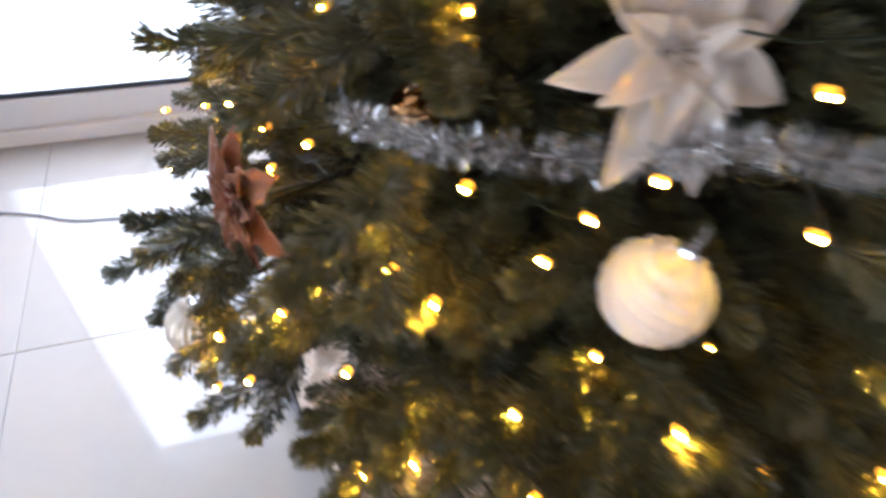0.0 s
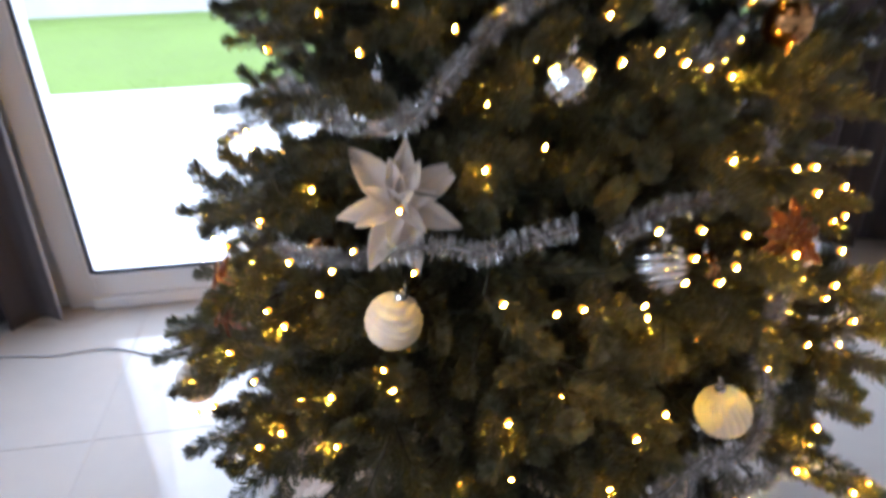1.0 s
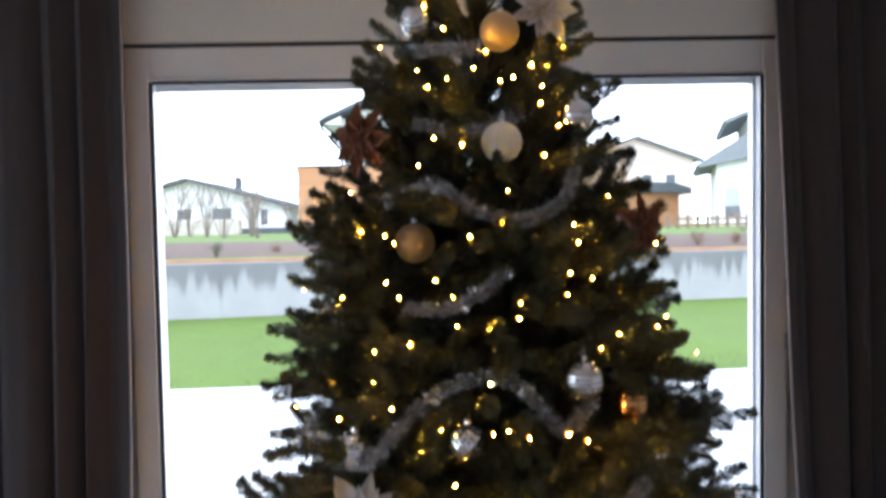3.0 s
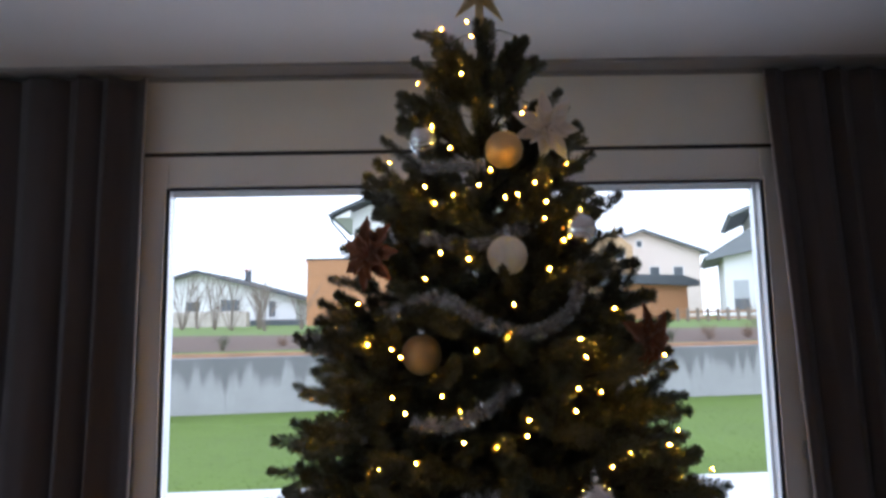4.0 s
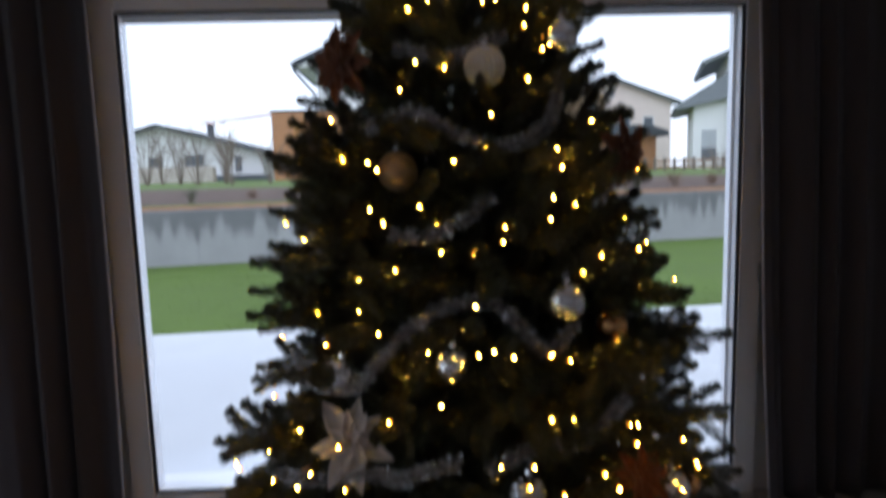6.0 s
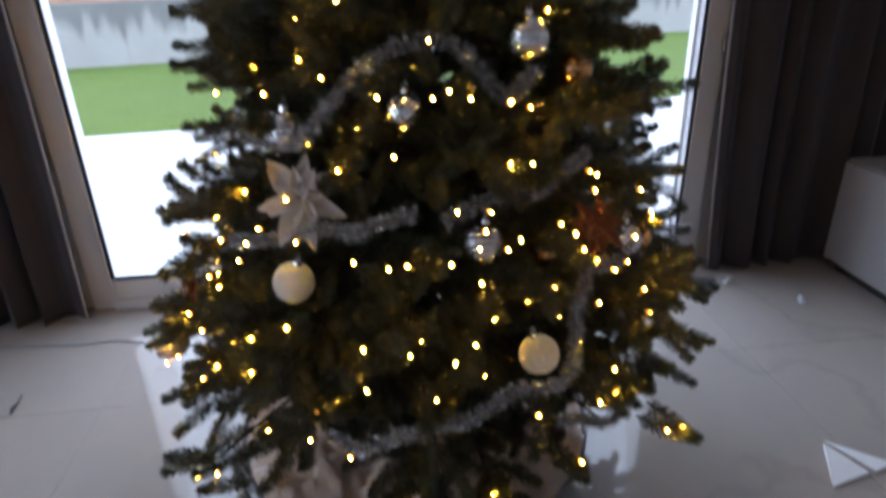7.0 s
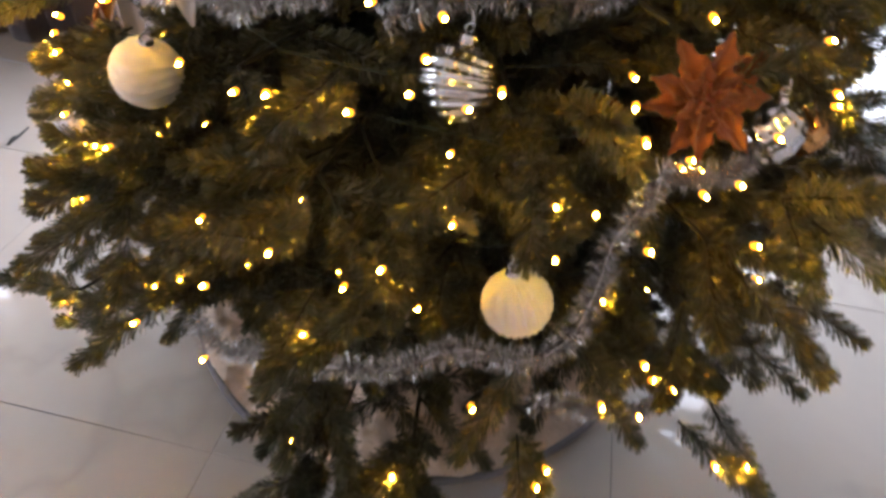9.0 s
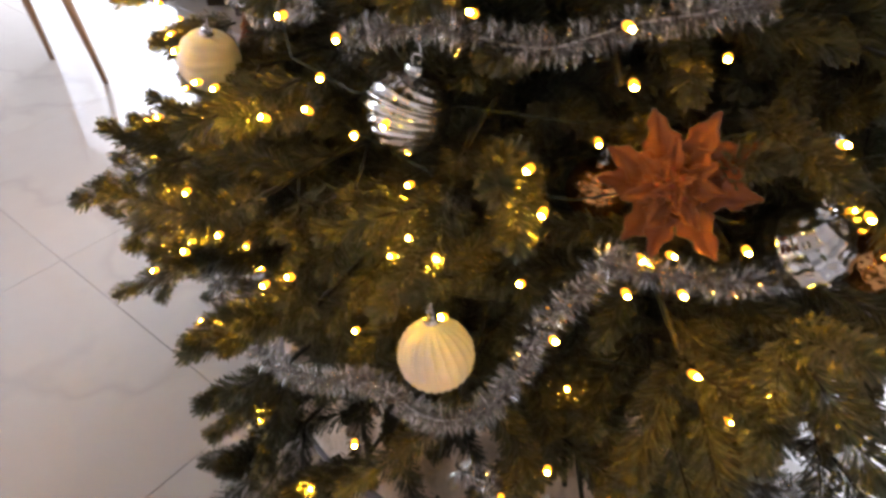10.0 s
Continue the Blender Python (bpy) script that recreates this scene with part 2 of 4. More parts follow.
def box(bm, x0, x1, y0, y1, z0, z1, bevel=0.0):
    r = bmesh.ops.create_cube(bm, size=1, matrix=Matrix.Translation(((x0 + x1) / 2, (y0 + y1) / 2, (z0 + z1) / 2)) @ Matrix.Diagonal((x1 - x0, y1 - y0, z1 - z0, 1)))
    if bevel:
        vs = set(r["verts"])
        bmesh.ops.bevel(bm, geom=[e for e in bm.edges if e.verts[0] in vs], offset=bevel, segments=2, affect="EDGES", profile=0.5)
    return bm


def boxes(*rows, bevel=0.0):
    bm = bmesh.new()
    for r in rows:
        box(bm, *r, bevel=bevel)
    return bm


def prism(points, y0, y1):
    """A solid with the outline points (x, z), from y0 to y1."""
    bm = bmesh.new()
    a = [bm.verts.new((x, y0, z)) for x, z in points]
    b = [bm.verts.new((x, y1, z)) for x, z in points]
    bm.faces.new(a)
    bm.faces.new(b[::-1])
    for i in range(len(points)):
        j = (i + 1) % len(points)
        bm.faces.new((a[j], a[i], b[i], b[j]))
    bmesh.ops.recalc_face_normals(bm, faces=bm.faces)
    return bm


def tube(bm, pts, radii, sides=6, cap=True):
    """A tube along pts."""
    pts = [Vector(p) for p in pts]
    rings = []
    ref = Vector((0.3, 0.2, 0.93)).normalized()
    for i, p in enumerate(pts):
        d = (pts[min(i + 1, len(pts) - 1)] - pts[max(i - 1, 0)]).normalized()
        u = d.cross(ref)
        if u.length < 0.05:
            u = d.cross(Vector((1, 0, 0)))
        u.normalize()
        v = d.cross(u)
        r = radii[i] if isinstance(radii, (list, tuple)) else radii
        rings.append([bm.verts.new(p + (u * math.cos(a) + v * math.sin(a)) * r) for a in [2 * math.pi * k / sides for k in range(sides)]])
    for a, b in zip(rings, rings[1:]):
        for k in range(sides):
            bm.faces.new((a[k], a[(k + 1) % sides], b[(k + 1) % sides], b[k]))
    if cap:
        bm.faces.new(rings[0][::-1])
        bm.faces.new(rings[-1])
    return bm


def smooth_path(pts, steps=8):
    """A Catmull-Rom line through pts."""
    pts = [Vector(p) for p in pts]
    ext = [2 * pts[0] - pts[1], *pts, 2 * pts[-1] - pts[-2]]
    out = []
    for i in range(1, len(ext) - 2):
        p0, p1, p2, p3 = ext[i - 1:i + 3]
        for k in range(steps):
            t = k / steps
            out.append(0.5 * (2 * p1 + (p2 - p0) * t + (2 * p0 - 5 * p1 + 4 * p2 - p3) * t * t + (3 * p1 - p0 - 3 * p2 + p3) * t ** 3))
    out.append(pts[-1])
    return out


def arrays_mesh(name, verts, tris, mats, mat_index=None):
    """A mesh from numpy arrays of corners and triangles."""
    me = bpy.data.meshes.new(name)
    me.vertices.add(len(verts))
    me.vertices.foreach_set("co", verts.astype(np.float32).ravel())
    n = len(tris)
    me.loops.add(n * 3)
    me.loops.foreach_set("vertex_index", tris.astype(np.int32).ravel())
    me.polygons.add(n)
    me.polygons.foreach_set("loop_start", np.arange(n, dtype=np.int32) * 3)
    if mat_index is not None:
        me.polygons.foreach_set("material_index", mat_index.astype(np.int32))
    for m in mats:
        me.materials.append(m)
    me.update(calc_edges=True)
    me.validate()
    return me


# ---- room shell ----
CEIL, WALL_Y, WALL_OUT = 2.535, 1.365, 1.62
WX0, WX1, WTOP = -1.16, 1.49, 2.197
WEST, EAST, SOUTH = -5.2, 3.3, -5.5
DX0, DX1 = -4.6, -2.4
tagged(bm_object("wall_north", boxes((WEST, DX0, WALL_Y, WALL_OUT, 0, CEIL), (DX1, WX0, WALL_Y, WALL_OUT, 0, CEIL), (WX1, EAST, WALL_Y, WALL_OUT, 0, CEIL), (DX0, DX1, WALL_Y, WALL_OUT, WTOP, CEIL), (WX0, WX1, WALL_Y, WALL_OUT, WTOP, CEIL)), PLASTER),
       "white plastered wall with two tall glazed openings", "wall", kind="structure")
tagged(bm_object("wall_east", boxes((EAST, EAST + 0.25, SOUTH, WALL_OUT, 0, CEIL)), PLASTER), "plain white plastered wall", "wall", kind="structure")
tagged(bm_object("wall_west", boxes((WEST - 0.25, WEST, SOUTH, -4.0, 0, CEIL), (WEST - 0.25, WEST, -0.8, WALL_OUT, 0, CEIL), (WEST - 0.25, WEST, -4.0, -0.8, 2.25, CEIL), (WEST - 0.25, WEST, -4.0, -0.8, 0, 0.25)), PLASTER), "white plastered wall with a wide window", "wall", kind="structure")
tagged(bm_object("wall_south", boxes((WEST - 0.25, EAST + 0.25, SOUTH - 0.25, SOUTH, 0, CEIL)), PLASTER), "plain white plastered wall", "wall", kind="structure")
tagged(bm_object("ceiling", boxes((WEST - 0.25, EAST + 0.25, SOUTH - 0.25, WALL_OUT, CEIL, CEIL + 0.3)), CEILING), "smooth matt white ceiling, dimmed to grey in its colour", "ceiling", kind="structure")


def glazed_door(name, x0, x1, label):
    """A full-height fixed window: frame members, gasket, pane and outer guide rails."""
    w = thing(name, label, "window", ((x0 + x1) / 2, 1.37, 0), kind="structure")
    w.location = (0, 0, 0)
    gx0, gx1, gz0, gz1 = x0 + 0.104, x1 - 0.104, 0.137, 2.06
    part("frame_stile", boxes((x0, gx0, 1.333, 1.42, 0, WTOP), bevel=0.004), PVC, w)
    part("frame_stile", boxes((gx1, x1, 1.333, 1.42, 0, WTOP), bevel=0.004), PVC, w)
    part("frame_head", boxes((gx0, gx1, 1.335, 1.42, gz1, WTOP), bevel=0.004), PVC, w)
    part("frame_sill", boxes((gx0, gx1, 1.335, 1.42, 0.0, gz0), (gx0 - 0.02, gx1 + 0.02, 1.315, 1.3345, 0.0, 0.045), bevel=0.004), PVC, w)
    e = 0.016
    for a in ((gx0 - 0.004, gx0 + 0.010, gz0, gz1), (gx1 - 0.010, gx1 + 0.004, gz0, gz1), (gx0 + 0.011, gx1 - 0.011, gz0 - 0.004, gz0 + 0.010), (gx0 + 0.011, gx1 - 0.011, gz1 - 0.010, gz1 + 0.004)):
        part("gasket", boxes((a[0], a[1], 1.327, 1.3325, a[2], a[3])), GASKET, w, "black rubber glazing gasket")
    for a in ((gx0 - e, gx0 - 0.005, gz0 - e, gz1 + e), (gx1 + 0.005, gx1 + e, gz0 - e, gz1 + e)):
        part("glazing_bead", boxes((a[0], a[1], 1.321, 1.3328, a[2], a[3]), bevel=0.003), PVC, w)
    for a in ((gx0, gx1, gz0 - e, gz0 - 0.005), (gx0, gx1, gz1 + 0.005, gz1 + e)):
        part("glazing_bead", boxes((a[0], a[1], 1.3215, 1.3328, a[2], a[3]), bevel=0.003), PVC, w)
    pane = part("pane", boxes((gx0 + 0.002, gx1 - 0.002, 1.365, 1.371, gz0, gz1)), GLASS, w, "clear glass pane")
    pane.visible_shadow = False
    part("guide_rail", boxes((gx1 - 0.014, gx1 - 0.001, 1.385, 1.42, gz0, gz1)), PVC, w, "white outer shutter rail")
    part("shutter_slat", boxes((gx0, gx1 - 0.016, 1.386, 1.40, gz1 - 0.027, gz1 - 0.001), bevel=0.003), PVC, w, "pale lower slat of the raised roller shutter")
    part("outer_sill", boxes((x0, x1, 1.421, 1.66, 0.03, 0.06)), PVC, w)
    return w


west = thing("window_3", "wide white-framed window in the side wall", "window", kind="structure")
for name, a in (("frame_stile", (-4.0, -3.93, 0.25, 2.25)), ("frame_stile", (-0.87, -0.8, 0.25, 2.25)), ("frame_stile", (-2.44, -2.36, 0.32, 2.18)), ("frame_head", (-3.93, -0.87, 2.18, 2.25)), ("frame_sill", (-3.93, -0.87, 0.25, 0.32))):
    part(name, boxes((WEST - 0.16, WEST - 0.09, a[0], a[1], a[2], a[3]), bevel=0.004), PVC, west)
for y0, y1 in ((-3.93, -2.44), (-2.36, -0.87)):
    part("pane", boxes((WEST - 0.13, WEST - 0.124, y0, y1, 0.32, 2.18)), GLASS, west, "clear glass pane").visible_shadow = False

window = glazed_door("window_1", WX0, WX1, "large white-framed glazed terrace window behind the tree")
for z in (0.98, 1.20):
    bm = boxes((WX1 - 0.016, WX1 - 0.004, 1.318, 1.3325, z - 0.035, z + 0.035), bevel=0.004)
    part("hinge", bm, STEEL, window, "small grey metal hinge")
glazed_door("window_2", DX0, DX1, "white-framed glazed terrace window beside the curtain")
# the gap's shade is put in as a black strip filling the recess
tagged(bm_object("shadow_gap", boxes((WX0 + 0.002, WX1 - 0.002, 1.335, 1.3646, 2.1975, 2.2128)), GASKET), "black strip drawn as the shadow gap above the window frame", "trim", kind="structure")
tagged(bm_object("shutter_box", boxes((WX0 + 0.002, WX1 - 0.002, 1.322, 1.3645, 2.213, 2.5125), bevel=0.003), PLASTER), "off-white shutter box panel above the window", "shutter box", kind="structure")
tagged(bm_object("curtain_track", boxes((-2.4, EAST, 1.20, 1.30, 2.524, 2.5345), (WX0, WX1, 1.305, 1.3645, 2.514, 2.5345)), RAIL), "grey metal curtain track under the ceiling", "curtain track", kind="structure")


def curtain(x0, x1, lean0, lean1, folds, seed, label):
    """A floor-length curtain in irregular folds, hung from the track. lean: how far each edge shifts from top to bottom."""
    rng = random.Random(seed)
    c = thing("curtain", label, "curtain", ((x0 + x1) / 2, 1.24, 0), "curtains beside the window")
    bm = bmesh.new()
    nx, nz = folds * 14, 40
    phase = [rng.uniform(-0.5, 0.5) for _ in range(folds + 2)]
    depth = [rng.uniform(0.7, 1.25) for _ in range(folds + 2)]
    grid = []
    for k in range(nz + 1):
        v = k / nz
        z = 0.012 + v * 2.49
        row = []
        for i in range(nx + 1):
            u = i / nx
            f = (u + 0.022 * math.sin(19 * u + seed) + 0.012 * math.sin(43 * u + 2 * seed)) * folds
            f = min(max(f, 0.0), folds - 0.001)
            j = int(f)
            ph = phase[j] * (1 - (f - j)) + phase[j + 1] * (f - j)
            dp = depth[j] * (1 - (f - j)) + depth[j + 1] * (f - j)
            a = 2 * math.pi * f + ph + 0.35 * math.sin(3.1 * v + j)
            hem = min(1.0, 25 * min(u, 1 - u))
            x = x0 + u * (x1 - x0) + (lean0 * (1 - u) + lean1 * u) * (1 - v) ** 1.25 + 0.007 * math.sin(2 * a) * hem
            y = 1.25 - 0.032 * dp * hem * math.sin(a) * (0.72 + 0.4 * (1 - v)) + 0.008 * math.sin(7 * v + 5 * u)
            row.append(bm.verts.new((x - c.location.x, min(y, 1.31) - c.location.y, z)))
        grid.append(row)
    edge = [[tuple(row[0].co) for row in grid], [tuple(row[-1].co) for row in grid]]
    for r0, r1 in zip(grid, grid[1:]):
        for i in range(nx):
            bm.faces.new((r0[i], r0[i + 1], r1[i + 1], r1[i]))
    cloth = part("cloth", bm, CURTAIN, c, smooth=True)
    s = cloth.modifiers.new("thickness", "SOLIDIFY")
    s.thickness = 0.003
    inner = 0 if x0 > 0 else -1
    # added pale tube: the bright back-lit line of the curtain's edge
    part("hem", tube(bmesh.new(), edge[inner], 0.0045, 6), BACKLIT_HEM, c, "pale strip painted as the back-lit inner hem", smooth=True)
    return c


curtain(-2.35, -1.118, -0.05, -0.035, 8, 3, "dark taupe floor-length curtain hanging in deep folds")
curtain(1.388, 2.60, 0.125, 0.02, 9, 8, "dark taupe floor-length curtain beside the grey cabinet")


# ---- the tree ----
AXIS = Vector((0.18, 0.42, 0))
PROFILE_Z = (0.15, 0.3, 0.45, 0.63, 0.75, 1.1, 1.23, 1.45, 1.65, 1.9, 2.02, 2.3, 2.4)
PROFILE_R = (0.80, 0.82, 0.80, 0.71, 0.69, 0.575, 0.52, 0.46, 0.38, 0.28, 0.235, 0.12, 0.03)


def reach(z):
    """How far the branch tips stand from the trunk at the height z."""
    return float(np.interp(z, PROFILE_Z, PROFILE_R))


def bulb_at(bulb):
    """A bulb's place, from its bearing, height and distance from the trunk."""
    a, h, r = radians(bulb[0]), bulb[1] / 100, bulb[2] / 100
    return Vector((AXIS.x + r * math.cos(a), AXIS.y + r * math.sin(a), h))


def on_tree(azimuth, z, share):
    a = radians(azimuth)
    r = reach(z) * share
    return Vector((AXIS.x + r * math.cos(a), AXIS.y + r * math.sin(a), z))


def sprig_template(seed, needles=600):
    """A needle-covered tip: each needle's root along the stem (0 to 1), its three corners off that root in metres, and the stem."""
    rng = np.random.default_rng(seed)
    s = rng.random(needles) ** 0.92
    tip = needles // 14
    s[:tip] = rng.uniform(0.93, 1.0, tip)
    ang = np.where(rng.random(needles) < 0.5, 0.0, np.pi) + rng.normal(0, 0.9, needles)
    lean = np.radians(rng.normal(49, 9, needles)) * (1 - 0.30 * s ** 3)
    lean[:tip] = np.radians(rng.uniform(4, 48, tip))
    length = rng.uniform(0.024, 0.030, needles) * (0.78 + 0.22 * np.sin(3.14 * s ** 0.8))
    u = np.stack([np.zeros(needles), np.cos(ang), np.sin(ang)], 1)
    d = np.stack([np.cos(lean), np.zeros(needles), np.zeros(needles)], 1) + u * np.sin(lean)[:, None]
    side = np.cross(d, u + np.array([0.02, 0.01, 0.03]))
    side /= np.linalg.norm(side, axis=1)[:, None]
    up = np.cross(side, d)
    roll = rng.normal(0, 0.7, needles)[:, None]
    side = side * np.cos(roll) + up * np.sin(roll)
    w = 0.00105
    zero = np.zeros((needles, 3))
    tip_at = d * length[:, None]
    off = np.stack([zero, tip_at + side * w, tip_at - side * w], 1).reshape(-1, 3)
    root = np.repeat(s * 0.93, 3)
    t = np.arange(needles * 3).reshape(-1, 3)
    stem_root = np.array([0, 0, 0, 0.97])
    stem_off = np.array([[0, .0024, 0], [0, -.0012, .0021], [0, -.0012, -.0021], [0, 0, 0]])
    st = np.array([[0, 1, 3], [1, 2, 3], [2, 0, 3]]) + needles * 3
    mats = np.concatenate([np.zeros(needles), np.ones(3)])
    return np.concatenate([root, stem_root]), np.concatenate([off, stem_off]), np.concatenate([t, st]), mats


# the fairy lights, string by string: each bulb's bearing round the trunk, its height and its distance from the trunk in centimetres
BULBS = []
BULBS.append([(-98.8, 29.7, 61.6), (-139.2, 30, 72.1), (-136.5, 31.4, 69.5), (-84.8, 34.1, 65.2), (-87.1, 34.7, 72.8), (-46.3, 35.5, 73.3), (-49.5, 35.9, 71.4), (-67.7, 36.4, 65.4), (-133.1, 36.6, 57.9), (-32.9, 36.7, 45.2), (-70.2, 40.1, 69.3), (-45, 41.3, 63), (-52, 41.6, 59.9), (-109.4, 42.2, 62.9), (-57.7, 43.5, 64.8), (-52.1, 43.7, 63.1), (-111.7, 45.6, 52.8), (-158.3, 45.7, 68.5), (-28.8, 46.5, 53.1), (-155.5, 48.6, 66), (-114.7, 48.7, 66.7), (-63.5, 48.7, 65), (-98.3, 49.5, 46.6), (-57.2, 51, 52), (-115.4, 51.5, 62.5), (-140.3, 51.7, 65.9), (-77.2, 51.9, 65.8), (-111.7, 54.2, 61.1), (-107.4, 54.3, 54.8), (-60, 54.7, 64.6)])
BULBS.append([(-109.5, 54.9, 41.9), (-156.9, 55.2, 67.1), (-83.5, 55.2, 55.2), (-136.9, 55.5, 64.2), (-27.1, 55.8, 58.3), (-93.6, 57.1, 63.5), (-66, 57.3, 63.5), (171, 57.6, 66.5), (-127.7, 57.7, 63.3), (-174.7, 58.4, 54.2), (-105.3, 58.4, 62.9), (-126.2, 58.9, 52.4), (-136.3, 59.7, 60.3), (-144.8, 59.7, 62.4), (-152.9, 59.9, 62.3), (-96.6, 60, 48.2), (-45.3, 60, 62.3), (-66.5, 61.3, 56.8), (-131.1, 61.9, 59.4), (-90.2, 63.2, 61), (-81.5, 63.6, 46.6), (-125.6, 63.7, 46.6), (-126.3, 64, 52.6), (-98, 65.1, 60.7), (-10.8, 65.4, 53.7), (-80, 65.5, 51.9), (-70, 65.9, 48.9), (-106, 66.1, 60.5), (-86.5, 66.2, 60.6), (-50.7, 68.2, 63.1)])
BULBS.append([(-61.2, 68.2, 60.3), (-120.6, 68.2, 60.3), (-70.5, 68.4, 60.3), (-64.6, 69.2, 54.9), (-49.7, 71, 51.4), (-81, 71.3, 46.8), (-138.7, 71.7, 59.7), (-159.3, 71.8, 54.3), (-53.5, 72.1, 53.1), (-27.3, 72.3, 50.5), (-142.5, 72.5, 59.6), (-117.8, 72.8, 59.6), (-128.8, 73.1, 59.6), (-116.1, 73.6, 51.9), (-56.3, 73.7, 59.4), (-51.9, 73.8, 59.4), (-71.6, 74.4, 59.4), (-163.2, 75.4, 59.2), (-32.5, 75.9, 57.4), (-157.3, 76.7, 58.8), (-162.7, 77.4, 51.5), (-47.7, 77.7, 58.5), (-122.3, 77.9, 58.3), (-132.3, 78.5, 58.3), (-127, 78.6, 51.1), (-169.8, 79.1, 47.6), (-37.6, 79.5, 58), (-63.6, 79.9, 57.9), (-58.8, 80.4, 47.3), (-101, 81, 57.7)])
BULBS.append([(-90, 81.3, 57.4), (-138.4, 81.3, 57.5), (-97.9, 81.5, 57.4), (-107.5, 81.9, 57.3), (-130.6, 82.2, 57.3), (-79.9, 82.8, 57.1), (-65.1, 83.1, 57), (-84.8, 83.5, 56.9), (-77.1, 84.4, 56.7), (-118.6, 84.5, 56.6), (-127.5, 85.5, 56.3), (-41.8, 85.6, 56.3), (-179.5, 85.7, 50.7), (-83.7, 86.5, 56.1), (-146.2, 87.1, 47.6), (-49.5, 89.6, 49.7), (-82.5, 89.7, 55.1), (-58.5, 89.7, 55), (-88.5, 90.2, 55), (-121.3, 91.7, 54.6), (-70.9, 93.2, 54.2), (-59.6, 93.4, 54.1), (-101.8, 96.4, 41.9), (-72.9, 96.6, 53.1), (-77.9, 97.1, 53.1), (-110.3, 97.4, 52.9), (-112.9, 101, 38), (-98.9, 102.8, 41.5), (-65.3, 104.1, 42.5), (-70.4, 105.2, 41.1)])
BULBS.append([(-160.4, 105.6, 47), (-50.4, 106, 45.1), (174.1, 107.2, 49.7), (-96.5, 108.1, 42.7), (-91.8, 108.1, 45.5), (-132, 108.2, 46.9), (-104.5, 108.2, 43.6), (-84.4, 108.4, 48.8), (-88.7, 109.8, 49.4), (-162.1, 110, 38.2), (-116.7, 111.5, 45.3), (-111.5, 112.2, 31.2), (-137.3, 112.6, 34.8), (-2.2, 113.1, 54.6), (-94.6, 113.3, 46), (-27.9, 115.9, 43.6), (-92.1, 117.7, 46.6), (-128.9, 120.9, 39), (-55.1, 120.9, 38.8), (173.9, 122.9, 46.2), (-111.8, 124.4, 44.2), (-17.4, 124.5, 44.7), (-59.1, 125.6, 46.4), (-50.1, 126.3, 49.7), (-102.1, 126.4, 35.2), (-92.2, 127.2, 43.6), (-146.6, 129.3, 43.9), (-84.8, 129.3, 43.1), (-162.9, 130, 35.4), (170.8, 130.5, 47.2)])
BULBS.append([(-138.4, 130.6, 42.8), (-40.2, 131.6, 42.6), (-104.7, 132.1, 30.9), (-84, 132.2, 42.4), (-116.5, 132.9, 42.3), (-71, 133.2, 42.2), (-47.6, 134.8, 33.3), (-121.2, 135.8, 41.6), (-106.1, 136.5, 41.5), (-69.1, 137.2, 41.4), (-18.1, 141.8, 42.5), (-65, 143.1, 40), (-119.8, 143.4, 39.8), (-96.8, 144.8, 39.4), (-123.2, 145.2, 39.4), (-133.5, 145.9, 39.2), (-65.1, 146.8, 38.8), (-87.2, 147.8, 38.6), (-18.1, 149, 41.5), (-166.1, 149.3, 38.1), (-46.2, 152.8, 36.8), (-85, 153.6, 36.4), (-146.8, 154.7, 36.1), (-115.2, 159.4, 34.6), (-71.2, 161.3, 33.8), (-99.7, 163.3, 33.3), (-110.7, 165.1, 32.5), (-62.3, 167.5, 31.8), (-59.6, 170.5, 30.8), (-68.6, 172.3, 30.1)])
BULBS.append([(-116.1, 176.5, 28.6), (-65.5, 176.6, 28.5), (-84.5, 177, 28.4), (-78.7, 178, 28.1), (-107.5, 178.3, 28.1), (-96.1, 180.1, 27.3), (-69.5, 181, 27.1), (-123, 181.1, 27), (-61, 181.5, 27), (-146.7, 182.7, 26.6), (-90.3, 183.6, 26.3), (-43.1, 187.1, 25), (-111.4, 190.1, 23.9), (-170.6, 191.6, 24.4), (-83.3, 195, 22.4), (-126.6, 196.4, 21.9), (-116, 198.8, 21.1), (-67.8, 198.8, 21.2), (-109.6, 209.8, 17.4), (-170.3, 213.1, 16.9), (-102.3, 220.9, 13.5), (-110.5, 225.6, 11.8), (-150.2, 226.4, 11.6)])

# the lines of the tinsel garlands
GARLANDS = []
GARLANDS.append([(-0.29, 0.28, 0.710), (-0.24, 0.17, 0.750), (-0.18, 0.10, 0.780), (-0.14, 0.07, 0.790), (-0.09, 0.03, 0.820), (-0.04, 0.01, 0.830), (0.01, -0.02, 0.830), (0.06, -0.03, 0.850), (0.13, -0.04, 0.870)])
GARLANDS.append([(0.18, -0.05, 0.850), (0.25, -0.03, 0.880), (0.31, -0.02, 0.880), (0.37, 0.00, 0.880), (0.42, 0.04, 0.900), (0.46, 0.07, 0.910), (0.51, 0.12, 0.920)])
GARLANDS.append([(-0.074, -0.118, 0.433), (-0.017, -0.147, 0.416), (0.078, -0.179, 0.468), (0.161, -0.19, 0.49), (0.226, -0.192, 0.51), (0.299, -0.166, 0.539), (0.371, -0.156, 0.529), (0.416, -0.129, 0.547), (0.434, -0.102, 0.593), (0.443, -0.067, 0.648), (0.461, -0.049, 0.685), (0.479, -0.022, 0.721)])
